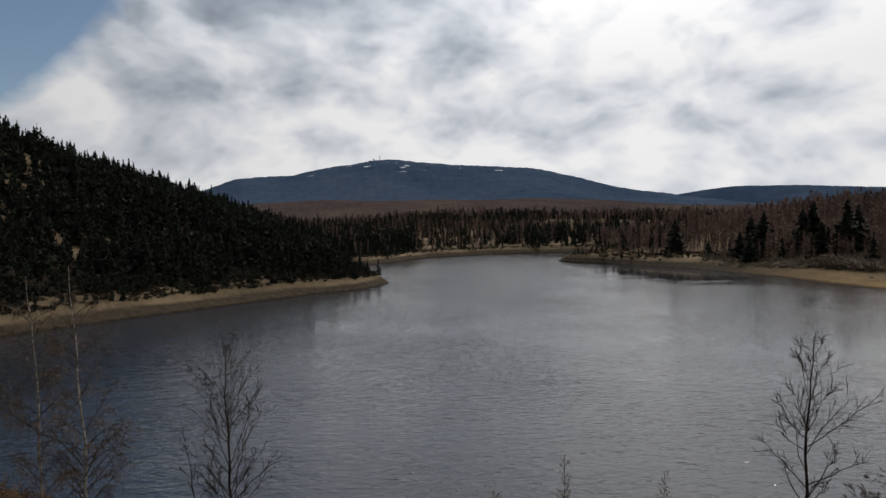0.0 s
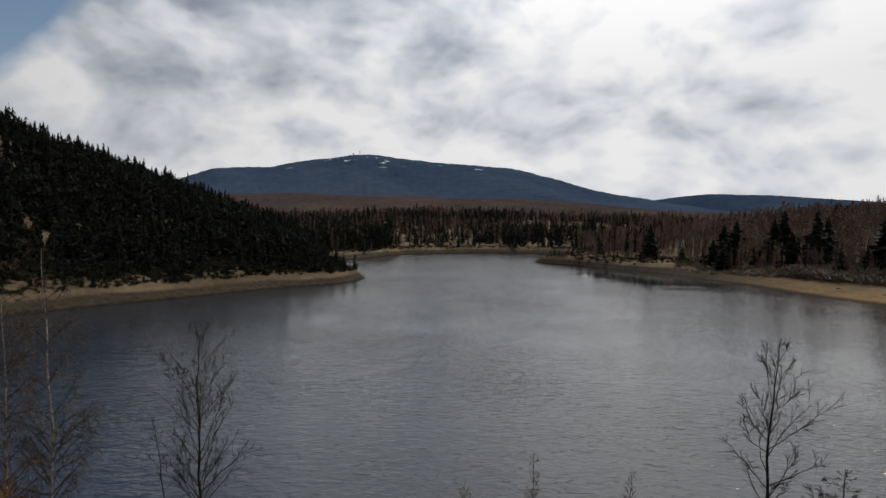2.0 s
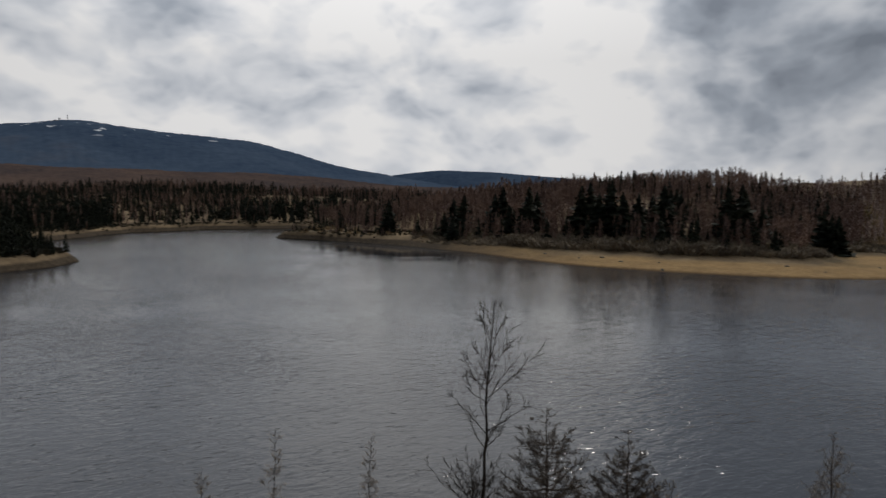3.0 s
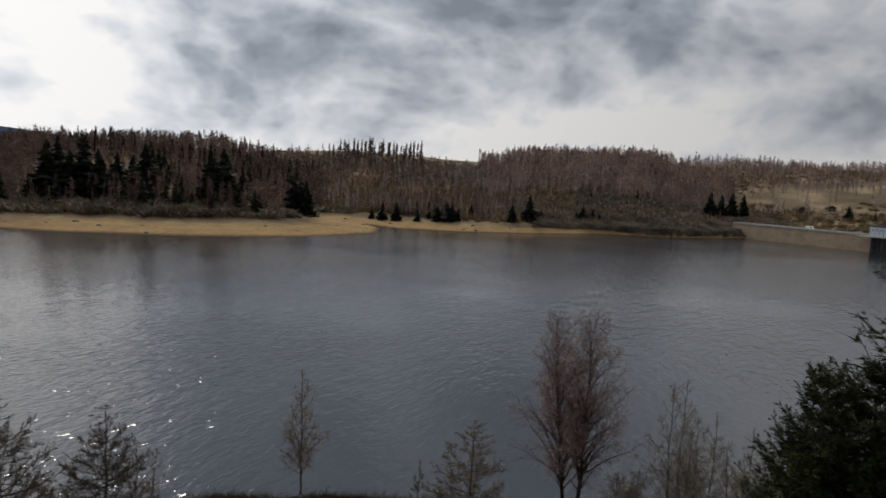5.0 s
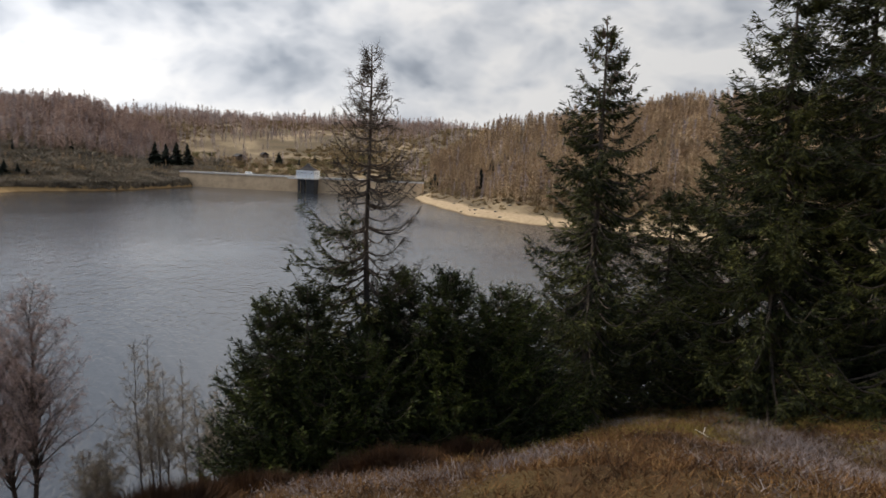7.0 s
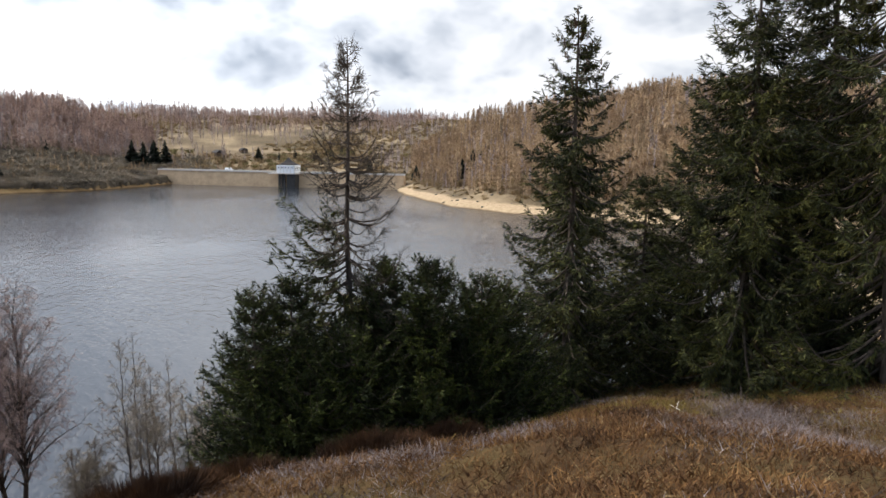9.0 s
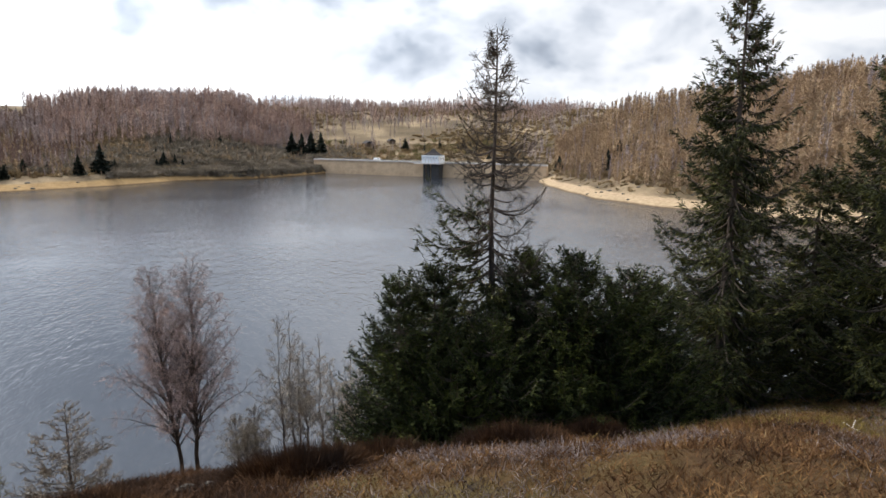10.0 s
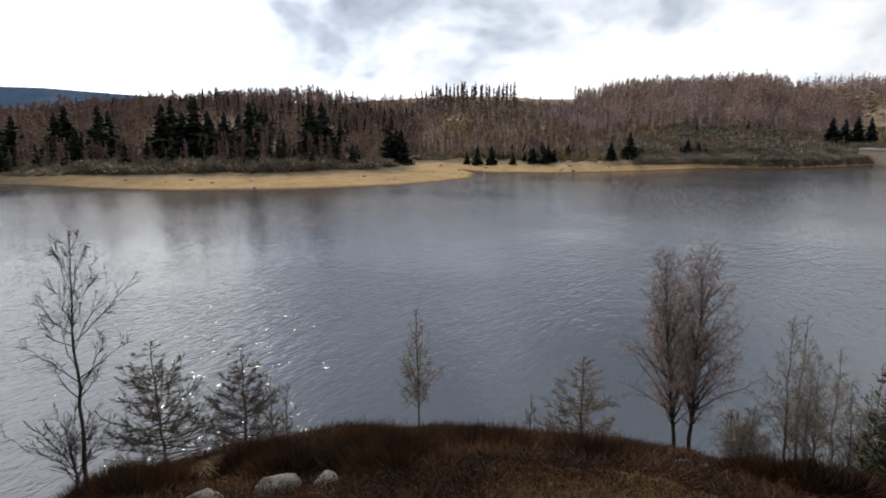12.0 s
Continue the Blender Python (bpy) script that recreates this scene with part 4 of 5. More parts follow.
young_larch("leafless grey-brown young larch with spreading boughs", (10.5, 15.1, 20.7), (10.42, 15.17, 24.05), 101, 1.6, DEAD_TWIGS, 15, 12)
young_larch("leafless dark young larch beside thin stems", (13.85, 15.8, 19.4), (13.9, 15.77, 22.75), 102, 1.45, DEAD_TWIGS, 15, 12)
young_larch("small tan young larch with dense twigs", (18.6, 6.2, 19.6), (18.6, 6.25, 22.65), 103, 1.45, PALE_TWIGS, 15, 12)
bare_tree("birch_sapling", "small yellowish leafless sapling beside a young larch", "tree", [((13.6, 14.3, 20.0), (13.65, 14.3, 22.0)), ((13.9, 14.0, 20.0), (14.0, 13.9, 21.8))], 104, 18, 0.15, 0.5, 55, 0.1, 5, 6, 0.2, SPRUCE_BARK, STRAW, 0.02, 0.5, 0.0, 0.003, group="birch saplings on the slope")
bare_tree("birch_sapling", "tiny greenish sapling at the edge of the heath", "tree", [((16.2, 6.9, 20.6), (16.2, 6.9, 22.2))], 105, 20, 0.1, 0.4, 60, 0.1, 5, 6, 0.18, SPRUCE_BARK, MOSSY, 0.015, 0.5, 0.0, 0.003, group="birch saplings on the slope")

# ---- the heath: sprigs, tussocks, bushes and stones ----


def tufts(name, label, mat, count, az, dist, tall, seed, blades_each=7, spread=0.10, width=0.012, patch=None, category="heather"):
    """Upright sprigs over the knoll, denser in drifts; joined."""
    rng = np.random.RandomState(seed)
    a, d = np.radians(rng.uniform(az[0], az[1], count)), np.sqrt(rng.uniform(dist[0] ** 2, dist[1] ** 2, count))
    x, y = d * np.sin(a), d * np.cos(a)
    if patch is not None:
        keep = ripple(x, y, 1.6, seed) + 0.5 * ripple(x, y, 0.6, seed + 1) + rng.uniform(-0.35, 0.35, count) > patch
        x, y = x[keep], y[keep]
    z, _ = land(x, y)
    m = len(x)
    scale = rng.uniform(tall[0], tall[1], m) * (1 + 0.5 * ripple(x, y, 0.9, seed + 3))
    root = np.repeat(np.stack([x, y, z - 0.02], 1), blades_each, 0)
    root[:, :2] += rng.normal(0, spread, (len(root), 2))
    tip = root + np.stack([rng.normal(0, 0.6, len(root)), rng.normal(0, 0.6, len(root)), rng.uniform(0.4, 1.1, len(root))], 1) * np.repeat(scale, blades_each)[:, None]
    v, f = blades(tip, root, np.full(len(root), width), rng)
    return tagged(new(name, mesh_of(name, v, f, mat, soft=False)), label, category, kind="stuff")


tufts("heather", "dark brown winter heather on the brow of the knoll", HEATHER_DARK, 26000, (20, 88), (4.5, 16), (0.08, 0.18), 207, 9, 0.13, 0.013, -0.75)
tufts("heather", "brown winter heather covering the knoll", HEATHER, 36000, (84, 158), (4.5, 27), (0.07, 0.15), 201, 9, 0.13, 0.014, -0.75)
tufts("dry_grass", "pale dry grass between the heather", STRAW, 15000, (80, 158), (4.5, 27), (0.05, 0.12), 202, 7, 0.11, 0.009, 0.32, "grass")
tufts("green_grass", "orange-green moss and tussocks at the foot of the spruces", MOSSY, 14000, (106, 158), (13, 25), (0.07, 0.16), 203, 8, 0.13, 0.013, -0.2, "grass")
tufts("grey_heather", "grey-lilac withered heather in drifts", GREY_HEATH, 30000, (84, 158), (4.5, 20), (0.08, 0.17), 205, 8, 0.12, 0.012, 0.2)
tufts("heather", "short trodden heather on the knoll top", HEATHER, 9000, (-180, 180), (0.7, 6.5), (0.05, 0.11), 206, 8, 0.12, 0.012, -0.6)
tufts("dry_grass", "dark grass on the slope", HEATHER, 4000, (-60, 20), (5, 26), (0.2, 0.4), 204, 7, 0.14, 0.014, None, "grass")


def heather_bush(label, x, y, wide, tall, seed, mat=None):
    """A rounded heather bush of fine upright sprigs."""
    rng = np.random.RandomState(seed)
    base = on_land(x, y, 0.05)
    thing = new("heather_bush")
    thing.location = base
    m = int(5200 * wide * wide + 1500)
    a, r = rng.uniform(0, 2 * np.pi, m), wide * np.sqrt(rng.uniform(0, 1, m))
    lump = 1 + 0.25 * np.sin(3 * a + seed) + 0.18 * np.sin(7 * a + 2 * seed)
    r = r * lump
    crown = tall * np.sqrt(np.clip(1 - (r / (wide * lump + 1e-6)) ** 2, 0, 1)) * (1 + 0.2 * np.sin(5 * r / wide + 4 * a))
    px, py = r * np.cos(a), r * np.sin(a)
    slope_z = np.array(land(px + base[0], py + base[1])[0]) - base[2]
    root = np.stack([px * 0.86, py * 0.86, slope_z + crown * rng.uniform(0.0, 0.55, m)], 1)
    tip = np.stack([px, py, slope_z + crown + 0.04], 1) + rng.normal(0, 0.07, (m, 3))
    tagged(part("under_brush", (*blades(root * [0.6, 0.6, 1.0] + [0, 0, 0.05], root * [0.35, 0.35, 0.0], np.full(m, 0.008), rng), DARK_BARK), thing, soft=False), kind="stuff")
    tagged(part("foliage", (*blades(tip, root, np.full(m, 0.013), rng), mat or HEATHER_DARK), thing, soft=False), kind="stuff")
    return tagged(thing, label, "heather", "heather bushes on the knoll")


for x, y, wide, tall, seed in ((7.3, 7.75, 0.75, 0.55, 1), (9.05, 7.2, 0.95, 0.42, 2), (7.5, 5.4, 1.0, 0.45, 3), (8.9, 4.4, 0.9, 0.35, 4), (11.8, -3.7, 1.15, 0.55, 5), (13.3, -1.0, 1.3, 0.5, 6), (5.6, 8.8, 0.9, 0.5, 8), (8.2, 6.3, 0.9, 0.4, 13), (6.9, 6.9, 0.6, 0.4, 14), (9.9, 5.6, 0.9, 0.38, 15), (9.4, 2.9, 0.8, 0.32, 16), (10.9, 0.2, 1.15, 0.55, 9), (11.3, -1.2, 0.8, 0.4, 10), (13.6, -6.2, 1.0, 0.4, 12)):
    heather_bush("rounded dark red-brown heather bush on the knoll", x, y, wide, tall, seed)


def boulder(name, label, x, y, size, seed, sink=0.3):
    """A weathered boulder, faceted by slicing and then worn round."""
    bm = bmesh.new()
    bmesh.ops.create_icosphere(bm, subdivisions=4, radius=1.0)
    rng = random.Random(seed)
    cuts = [(Vector((rng.uniform(-1, 1), rng.uniform(-1, 1), rng.uniform(-0.5, 1))).normalized(), rng.uniform(0.5, 0.85)) for _ in range(11)]
    for v in bm.verts:
        for way_, depth in cuts:
            over = v.co.dot(way_) - depth
            if over > 0:
                v.co -= way_ * over * 0.92
        v.co *= 1 + 0.07 * noise.noise(v.co * 2.2 + Vector((seed, 0, 0))) + 0.03 * noise.noise(v.co * 6 + Vector((0, seed, 0)))
        v.co = Vector((v.co.x * size[0], v.co.y * size[1], v.co.z * size[2]))
    me = bpy.data.meshes.new(name)
    bm.to_mesh(me)
    bm.free()
    me.materials.append(ROCK)
    for p in me.polygons:
        p.use_smooth = True
    ob = new(name, me)
    ob.location = on_land(x, y, -size[2] * (1 - 2 * sink) * 0.5)
    ob.rotation_euler = (0, 0, rng.uniform(0, 6))
    return tagged(ob, label, "rock", "boulders on the knoll")


boulder("boulder", "grey weathered granite boulder among heather", 5.95, 6.2, (0.46, 0.36, 0.24), 3)
boulder("boulder", "grey weathered granite boulder among heather", 6.5, 5.75, (0.34, 0.28, 0.2), 4)
boulder("boulder", "grey weathered granite boulder among heather", 5.2, 6.6, (0.34, 0.28, 0.2), 5)
boulder("boulder", "small lichen-spotted boulder at the edge of the heath", 10.8, 2.0, (0.2, 0.17, 0.13), 6)
boulder("boulder", "small lichen-spotted boulder at the edge of the heath", 10.95, 1.62, (0.15, 0.13, 0.1), 7)
boulder("boulder", "small pale stone in the heather", 10.1, 2.35, (0.13, 0.11, 0.09), 8)


def dead_branch(x, y, seed):
    """A bleached fallen branch lying in the heather."""
    rng = np.random.RandomState(seed)
    base = on_land(x, y, -0.10)
    p_, r_ = stem(rng, (-0.2, 0, 0.0), (0.2, 0.06, 0.05), 0.011, 0.004, 0.05, 8)
    q_, s_ = stem(rng, (0.03, 0.02, 0.02), (0.1, -0.1, 0.12), 0.007, 0.004, 0.05, 6)
    ob = new("dead_branch", mesh_of("dead_branch", *join(tubes(p_[None], r_[None], 6), tubes(q_[None], s_[None], 6)), CREST))
    ob.location = base
    tagged(ob, "bleached pale fallen branch lying in the heather", "branch")


dead_branch(9.9, -9.6, 1)

# ---- the dam and its intake tower ----


def box(bm, lo, hi, bevel=0.0):
    """Adds a box between two corners to bm."""
    made = bmesh.ops.create_cube(bm, size=1.0)["verts"]
    for v in made:
        v.co = Vector([lo[i] + (v.co[i] + 0.5) * (hi[i] - lo[i]) for i in range(3)])
    if bevel:
        bmesh.ops.bevel(bm, geom=list({e for v in made for e in v.link_edges}), offset=bevel, segments=1, affect="EDGES")


def bm_part(name, bm, mat, parent, label=""):
    me = bpy.data.meshes.new(name)
    bm.to_mesh(me)
    bm.free()
    me.materials.append(mat)
    ob = new(name, me)
    ob.parent = parent
    return tagged(ob, label) if label else ob


def boxes(name, mat, parent, *pairs, bevel=0.0, label=""):
    bm = bmesh.new()
    for lo, hi in pairs:
        box(bm, lo, hi, bevel)
    return bm_part(name, bm, mat, parent, label)


DAM_A, DAM_B, CREST_Z = Vector((522, -14, 0)), Vector((429, -169, 0)), 10.0
dam_way = (DAM_B - DAM_A).normalized()
dam_len = (DAM_B - DAM_A).length
dam = new("dam")
dam.matrix_world = Matrix.Translation(DAM_A) @ Matrix.Rotation(math.atan2(dam_way.y, dam_way.x), 4, "Z")
# local x runs along the crest; the lake lies on the -y side
bm = bmesh.new()
section = [(-4.2, -3), (-2.6, CREST_Z - 1.2), (-2.6, CREST_Z), (3.0, CREST_Z), (3.0, CREST_Z - 1.2), (12, -3)]
rows_ = [[bm.verts.new((s * dam_len, y, z)) for y, z in section] for s in (0, 1)]
for i in range(len(section)):
    j = (i + 1) % len(section)
    bm.faces.new((rows_[0][i], rows_[1][i], rows_[1][j], rows_[0][j]))
bm.faces.new(rows_[0][::-1])
bm.faces.new(rows_[1])
bmesh.ops.recalc_face_normals(bm, faces=bm.faces)
bm_part("wall", bm, DAM_STONE, dam, "tan masonry dam face")
boxes("roadway", CREST, dam, ((0, -3.0, CREST_Z + 0.004), (dam_len, 3.2, CREST_Z + 0.35)), label="pale concrete crest road")
boxes("parapet", CREST, dam, ((0, -3.1, CREST_Z + 0.354), (dam_len, -2.7, CREST_Z + 1.0)), label="pale low parapet")
boxes("parapet", CREST, dam, ((0, 2.8, CREST_Z + 0.354), (dam_len, 3.2, CREST_Z + 1.0)), label="pale low parapet")
post = None
for i in range(int(dam_len // 6)):
    if post is None:
        post = boxes("post", STEEL, dam, ((-0.06, -2.96, CREST_Z + 1.0), (0.06, -2.84, CREST_Z + 2.1)))
        post.location.x = 3
    else:
        again = new("post", post.data)
        again.parent, again.location = dam, (3 + i * 6, 0, 0)
for z in (1.55, 2.05):
    boxes("rail", STEEL, dam, ((0, -2.93, CREST_Z + z), (dam_len, -2.87, CREST_Z + z + 0.07)))
tagged(dam, "long straight tan masonry dam with a pale railed crest", "dam")

tower = new("intake_tower")
TOWER = Vector((466, -95.8, 0))
tower.matrix_world = Matrix.Translation(TOWER) @ Matrix.Rotation(math.atan2(dam_way.y, dam_way.x), 4, "Z") @ Matrix.Diagonal((0.92, 0.92, 0.94, 1.0))
# local -y faces the lake; the house stands on piers, its back pier solid
for px, py in ((-5.2, -5.2), (-1.6, -5.2), (-5.2, 1.0)):
    boxes("pier", DARK_CONCRETE, tower, ((px - 0.8, py - 0.8, -6), (px + 0.8, py + 0.8, 10.2)), bevel=0.12)
boxes("shaft", DARK_CONCRETE, tower, ((0.6, -6.4, -6), (7.2, 4.6, 10.2)), bevel=0.15, label="dark wet concrete shaft")
boxes("platform", CREST, tower, ((-8.2, -8.0, 10.2), (8.2, 7.6, 11.1)), bevel=0.08, label="pale concrete platform")
boxes("walkway", CREST, tower, ((-15.5, -2.0, 9.9), (-8.2, 1.2, 10.6)), label="side walkway")
for x in (-15.3, -13.0, -10.7, -8.5):
    boxes("rail_post", STEEL, tower, ((x - 0.08, -1.9, 10.6), (x + 0.08, -1.74, 12.0)))
boxes("handrail", STEEL, tower, ((-15.5, -1.9, 11.9), (-8.3, -1.75, 12.05)))
boxes("bridge", CREST, tower, ((-2.5, 7.6, 10.5), (2.5, 9.6, 11.1)), label="short bridge to the crest")
house_wall = boxes("wall", WHITE_PAINT, tower, ((-7.2, -6.8, 11.1), (7.2, 6.6, 16.4)), label="white rendered house wall")
for x in (-5.2, -2.6, 0.0, 2.6, 5.2):
    w_ = boxes("window", GLASS_DARK, house_wall, ((x - 0.3, -6.86, 14.5), (x + 0.3, -6.78, 15.4)))
for y in (-4.0, 0.0, 4.0):
    boxes("window", GLASS_DARK, house_wall, ((-7.26, y - 0.55, 13.4), (-7.18, y + 0.55, 15.2)))
    boxes("window", GLASS_DARK, house_wall, ((7.18, y - 0.55, 13.4), (7.26, y + 0.55, 15.2)))
for x in (-6.9, -3.9, -1.3, 1.3, 3.9, 6.9):
    boxes("pilaster", CREST, house_wall, ((x - 0.16, -6.98, 11.1), (x + 0.16, -6.804, 16.3)))
boxes("parapet", WHITE_PAINT, tower, ((-7.45, -7.05, 16.4), (7.45, 6.85, 16.7)), bevel=0.06, label="white roof slab")
bm = bmesh.new()
foot = [bm.verts.new((0.2 + sx * 6.6, -0.1 + sy * 6.2, 16.68)) for sx, sy in ((-1, -1), (1, -1), (1, 1), (-1, 1))]
bend = [bm.verts.new((0.2 + sx * 3.2, -0.1 + sy * 3.0, 18.9)) for sx, sy in ((-1, -1), (1, -1), (1, 1), (-1, 1))]
peak = bm.verts.new((0.2, -0.1, 22.4))
bm.faces.new(foot[::-1])
for i in range(4):
    bm.faces.new((foot[i], foot[(i + 1) % 4], bend[(i + 1) % 4], bend[i]))
    bm.faces.new((bend[i], bend[(i + 1) % 4], peak))
bm_part("roof", bm, DARK_ROOF, tower, "dark slate tent roof")
tagged(tower, "white intake house with dark pointed roof on piers", "tower")

# ---- things on the far shores ----


def far_spruces():
    """Single dark spruces that stand out on the far shores."""
    rng = np.random.RandomState(7)
    made = []
    for k_ in range(4):
        v, f = far_tree("spruce", rng)
        v2, f2 = far_tree("spruce", rng)
        v3, f3 = far_tree("spruce", rng)
        v, f = join((v, f), (v2 * [1.15, 1.15, 0.97], f2), (v3 * [0.8, 0.8, 0.99], f3))
        made.append(mesh_of("foliage", v[:-4], f[f.max(1) < len(v) - 4], WOOD_DARK, soft=False))
    t_v, t_f = tubes(np.array([[(0, 0, -0.02), (0, 0, 0.5), (0, 0, 0.97)]], float), np.array([[0.012, 0.008, 0.002]]), 6)
    trunk = mesh_of("trunk", t_v, t_f, SPRUCE_BARK)
    spots = [(75.0, 372, 17)] + [(a, d, h) for a, d, h in zip(rng.uniform(61, 82, 26), rng.uniform(380, 425, 26), rng.uniform(5, 12, 26))]
    spots += list(zip(rng.uniform(18, 56, 16), rng.uniform(390, 430, 16), rng.uniform(15, 23, 16)))
    spots += [(26.2, 415, 25), (28.9, 405, 26), (29.6, 412, 29), (31.8, 396, 30), (32.5, 404, 26), (36.3, 375, 31), (37.0, 384, 32), (37.8, 372, 27), (38.8, 370, 33), (39.7, 365, 27), (41.0, 372, 25), (43.0, 366, 30), (43.5, 374, 26), (47.9, 366, 29), (48.9, 372, 30), (50.4, 380, 20)]
    spots += [(89.6, 560, 22), (90.4, 575, 20), (91.2, 565, 23), (92.0, 570, 22), (99.2, 600, 12), (116.5, 420, 15), (117.4, 430, 17), (118.2, 425, 14), (112.5, 440, 12)]
    for a, d, h in spots:
        x, y = d * math.sin(radians(a)), d * math.cos(radians(a))
        z, off = land(np.array([x]), np.array([y]))
        while off[0] < 18:
            d += 8
            x, y = d * math.sin(radians(a)), d * math.cos(radians(a))
            z, off = land(np.array([x]), np.array([y]))
        thing = new("spruce_tree")
        thing.location, thing.rotation_euler, thing.scale = (x, y, z[0] - 0.2), (0, 0, a * 7), (h * 1.85, h * 1.85, h)
        for nm, me in (("trunk", trunk), ("foliage", made[int(d * 3) % 4])):
            ob = new(nm, me)
            ob.parent = thing
        tagged(thing, "dark green spruce standing out on the far shore", "tree", "spruces on the far shore")


def hill_grove():
    """The row of tall thin pines on the skyline."""
    rng = np.random.RandomState(17)
    metas = []
    for k_ in range(4):
        m = 60
        h = rng.uniform(0.45, 0.99, m)
        a = rng.uniform(0, 2 * np.pi, m)
        reach = 0.13 * np.sqrt(np.clip(1.05 - h, 0, 1)) * rng.uniform(0.4, 1.2, m)
        root = np.stack([0 * h, 0 * h, h], 1)
        tip = np.stack([np.cos(a) * reach, np.sin(a) * reach, h + rng.uniform(-0.03, 0.05, m)], 1)
        metas.append(mesh_of("crown", *blades(tip, root, np.full(m, 0.085), rng), WOOD_BROWN, soft=False))
    t_v, t_f = tubes(np.array([[(0, 0, -0.02), (0, 0, 0.5), (0, 0, 0.97)]], float), np.array([[0.013, 0.010, 0.002]]), 6)
    trunk = mesh_of("trunk", t_v, t_f, DARK_BARK)
    for k_ in range(44):
        az = 57.3 + 8.0 * (k_ / 43) + rng.uniform(-0.15, 0.15)
        d = 640 + rng.uniform(-25, 30)
        x, y = d * math.sin(radians(az)), d * math.cos(radians(az))
        thing = new("pine_tree")
        h = rng.uniform(20, 26) * min(1.0, 0.65 + k_ / 25)
        thing.location, thing.scale = (x, y, float(land(np.array([x]), np.array([y]))[0][0]) - 0.2), (h, h, h)
        for nm, me in (("trunk", trunk), ("crown", metas[k_ % 4])):
            ob = new(nm, me)
            ob.parent = thing
        tagged(thing, "tall thin tree in a row on the skyline", "tree", "grove on the hill")


far_spruces()
hill_grove()

# the summit's mast and buildings
summit = new("summit_station")
summit.scale = (0.62, 0.62, 0.62)
summit.location = (3800 * math.sin(radians(-5.6)), 3800 * math.cos(radians(-5.6)), 372)
boxes("mast", STEEL, summit, ((22, -2.5, -10), (27, 2.5, 62)), bevel=0.5)
boxes("tower", WHITE_PAINT, summit, ((-40, -8, -10), (-26, 8, 34)), bevel=0.5)
boxes("building", DARK_CONCRETE, summit, ((-78, -9, -10), (-48, 9, 16)), bevel=0.5)
tagged(summit, "transmitter mast and low buildings on the bare summit", "mast")


def ground_at(az, d):
    """A place on the land by heading and distance."""
    x, y = d * math.sin(radians(az)), d * math.cos(radians(az))
    return Vector((x, y, float(land(np.array([x]), np.array([y]))[0][0])))


def shed(label, az, d, long, deep, tall, turn):
    """A long low timber shed with a pitched roof."""
    thing = new("shed")
    thing.location, thing.rotation_euler = ground_at(az, d) - Vector((0, 0, 0.4)), (0, 0, radians(turn))
    boxes("wall", LOG, thing, ((-long / 2, -deep / 2, 0), (long / 2, deep / 2, tall)), bevel=0.05)
    bm = bmesh.new()
    lo = [bm.verts.new((sx * (long / 2 + 0.6), sy * (deep / 2 + 0.6), tall + 0.01)) for sx, sy in ((-1, -1), (1, -1), (1, 1), (-1, 1))]
    ridge_ = [bm.verts.new((-long / 2 - 0.6, 0, tall + deep * 0.38)), bm.verts.new((long / 2 + 0.6, 0, tall + deep * 0.38))]
    for f in ((lo[3], lo[2], lo[1], lo[0]), (lo[0], lo[1], ridge_[1], ridge_[0]), (lo[2], lo[3], ridge_[0], ridge_[1]), (lo[1], lo[2], ridge_[1]), (lo[3], lo[0], ridge_[0])):
        bm.faces.new(f)
    bm_part("roof", bm, DARK_ROOF, thing, "dark low roof")
    boxes("door", DARK_BARK, thing, ((-1.4, -deep / 2 - 0.06, 0), (1.4, -deep / 2 - 0.004, tall * 0.8)))
    return tagged(thing, label, "shed")


shed("long dark timber shed in a clearing beyond the dam", 96.0, 640, 18, 7, 3.2, 8)
shed("low dark shed in a clearing beyond the dam", 98.0, 655, 12, 6, 2.8, 4)

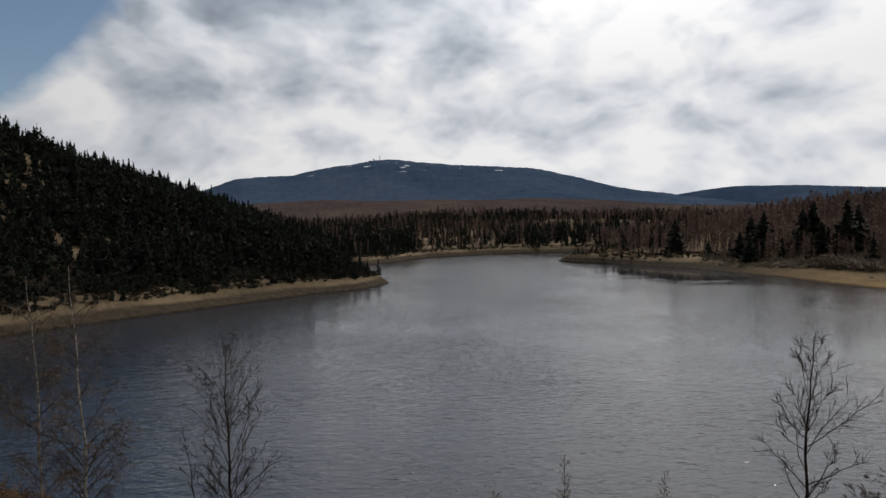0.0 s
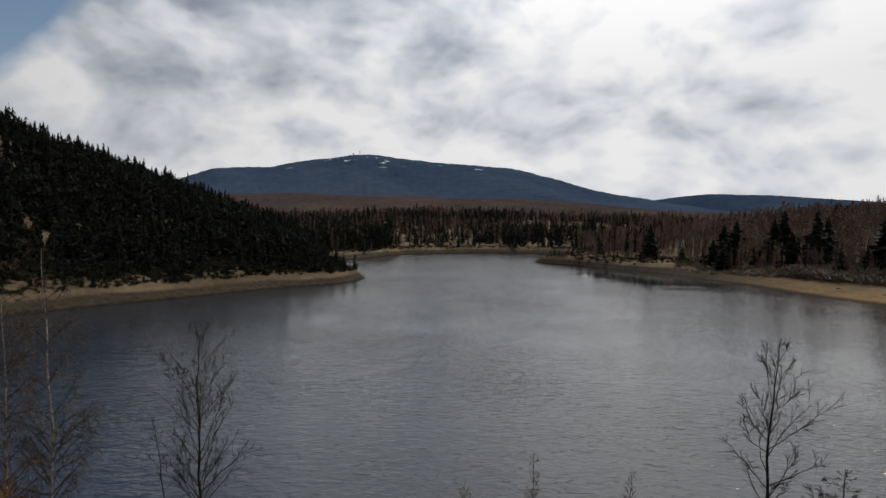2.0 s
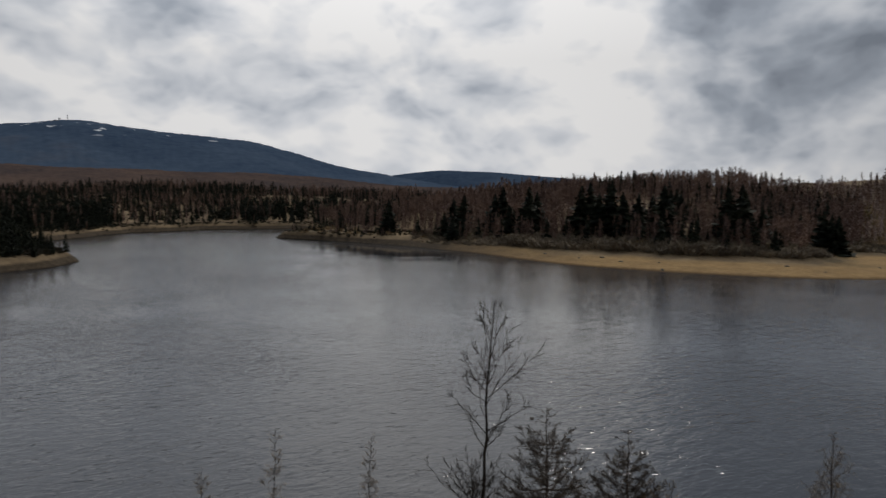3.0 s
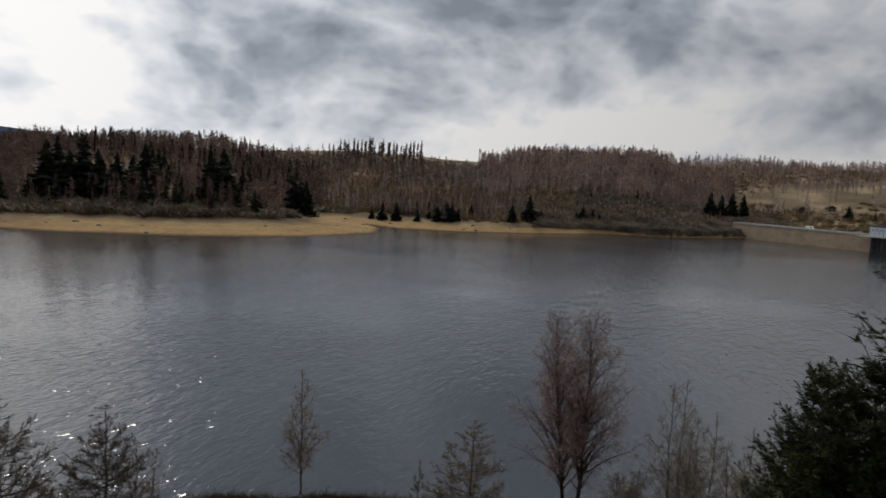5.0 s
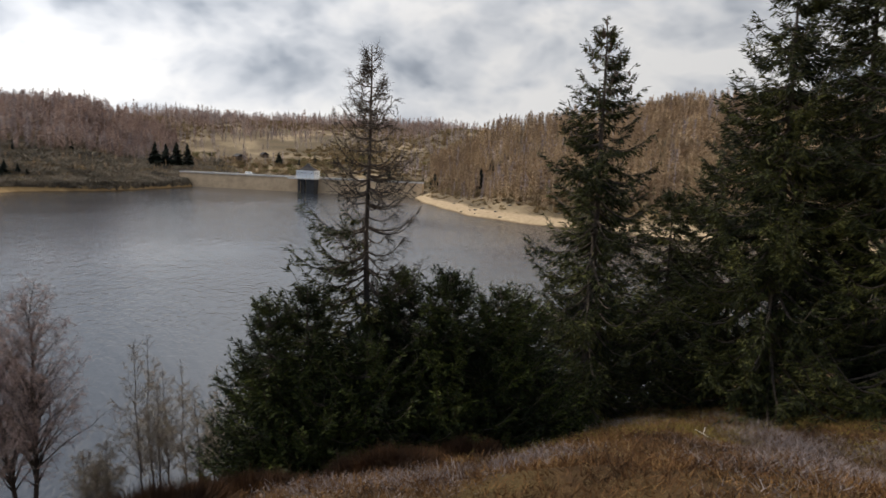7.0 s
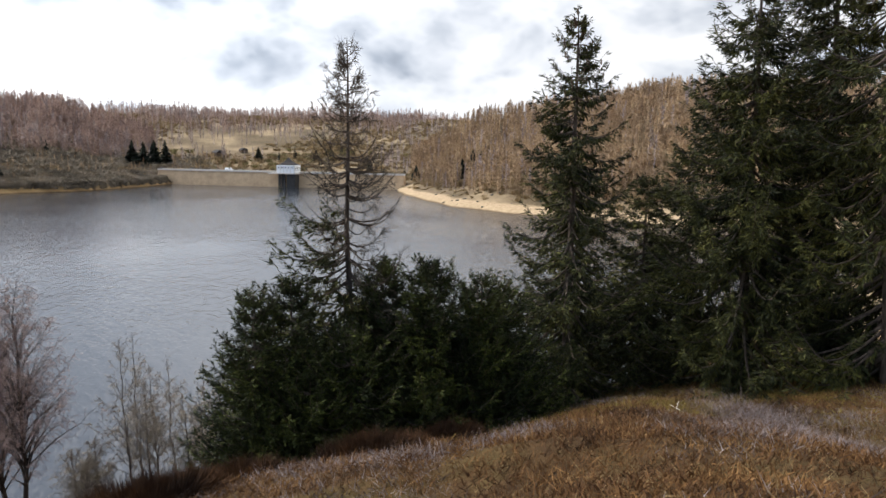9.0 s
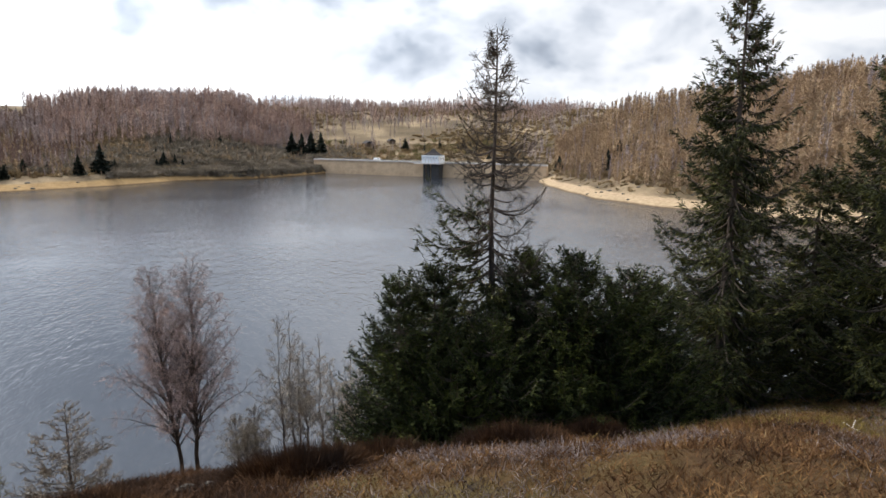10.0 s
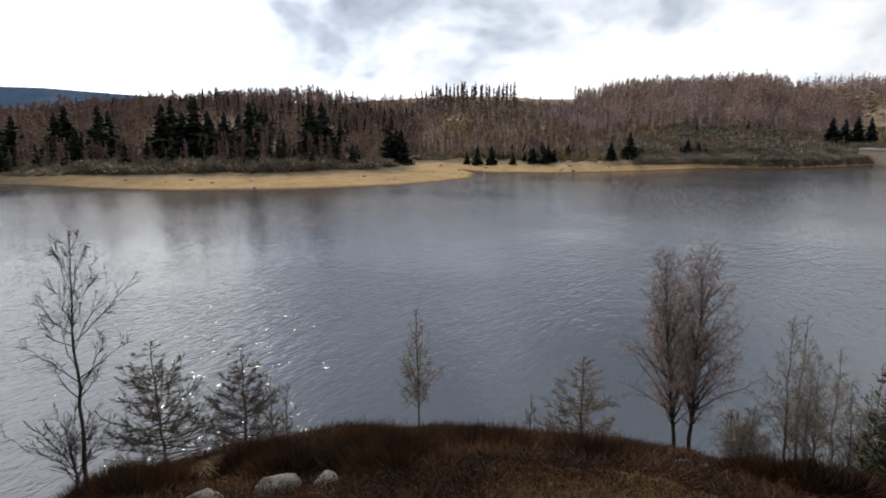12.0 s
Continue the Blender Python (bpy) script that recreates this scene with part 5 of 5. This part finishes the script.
van = new("van")
van.location, van.rotation_euler = dam.matrix_world @ Vector((52, 0.3, CREST_Z + 0.36)), (0, 0, math.atan2(dam_way.y, dam_way.x))
boxes("body", WHITE_PAINT, van, ((-2.4, -0.95, 0.45), (2.1, 0.95, 2.3)), bevel=0.18)
boxes("bonnet", WHITE_PAINT, van, ((2.1, -0.9, 0.45), (2.9, 0.9, 1.25)), bevel=0.12)
boxes("window", GLASS_DARK, van, ((0.9, -0.965, 1.35), (1.95, -0.945, 2.0)))
for wx in (-1.6, 2.0):
    for wy in (-0.95, 0.75):
        bm = bmesh.new()
        bmesh.ops.create_cone(bm, cap_ends=True, segments=16, radius1=0.36, radius2=0.36, depth=0.22, matrix=Matrix.Translation((wx, wy + 0.1, 0.36)) @ Matrix.Rotation(radians(90), 4, "X"))
        bm_part("wheel", bm, DARK_CONCRETE, van)
tagged(van, "small white van parked on the dam crest", "car")

# a pale concrete slip running down into the water
slip = new("boat_slip")
foot = Vector((442, 58, 0))
slip.location, slip.rotation_euler = foot, (0, radians(-14), radians(38))
boxes("slab", CREST, slip, ((-8, -1.8, -0.2), (16, 1.8, 0.25)), bevel=0.05)
boxes("kerb", CREST, slip, ((-8, -2.1, -0.2), (16, -1.804, 0.5)))
boxes("kerb", CREST, slip, ((-8, 1.804, -0.2), (16, 2.1, 0.5)))
tagged(slip, "pale concrete boat slip sloping into the lake", "slipway")


def shore_stones():
    """Pale stones scattered on the banks."""
    rng = random.Random(5)
    kinds = []
    for k_ in range(3):
        bm = bmesh.new()
        bmesh.ops.create_icosphere(bm, subdivisions=2, radius=1.0)
        for v in bm.verts:
            v.co *= 1 + 0.3 * noise.noise(v.co * 1.6 + Vector((k_ * 9, 0, 0)))
            v.co.z *= 0.6
        me = bpy.data.meshes.new("stone")
        bm.to_mesh(me)
        bm.free()
        me.materials.append(ROCK)
        kinds.append(me)
    made = 0
    while made < 60:
        az, d = rng.choice([rng.uniform(15, 92), rng.uniform(114, 134)]), rng.uniform(260, 460)
        x, y = d * math.sin(radians(az)), d * math.cos(radians(az))
        z, off = land(np.array([x]), np.array([y]))
        if not 1.5 < off[0] < 26:
            continue
        ob = new("stone", kinds[made % 3])
        size = rng.uniform(0.4, 1.1)
        ob.location, ob.scale, ob.rotation_euler = (x, y, z[0]), (size * 1.3, size, size), (0, 0, rng.uniform(0, 6))
        tagged(ob, "weathered grey stone lying on the bare bank", "rock", "stones on the bank")
        made += 1


shore_stones()
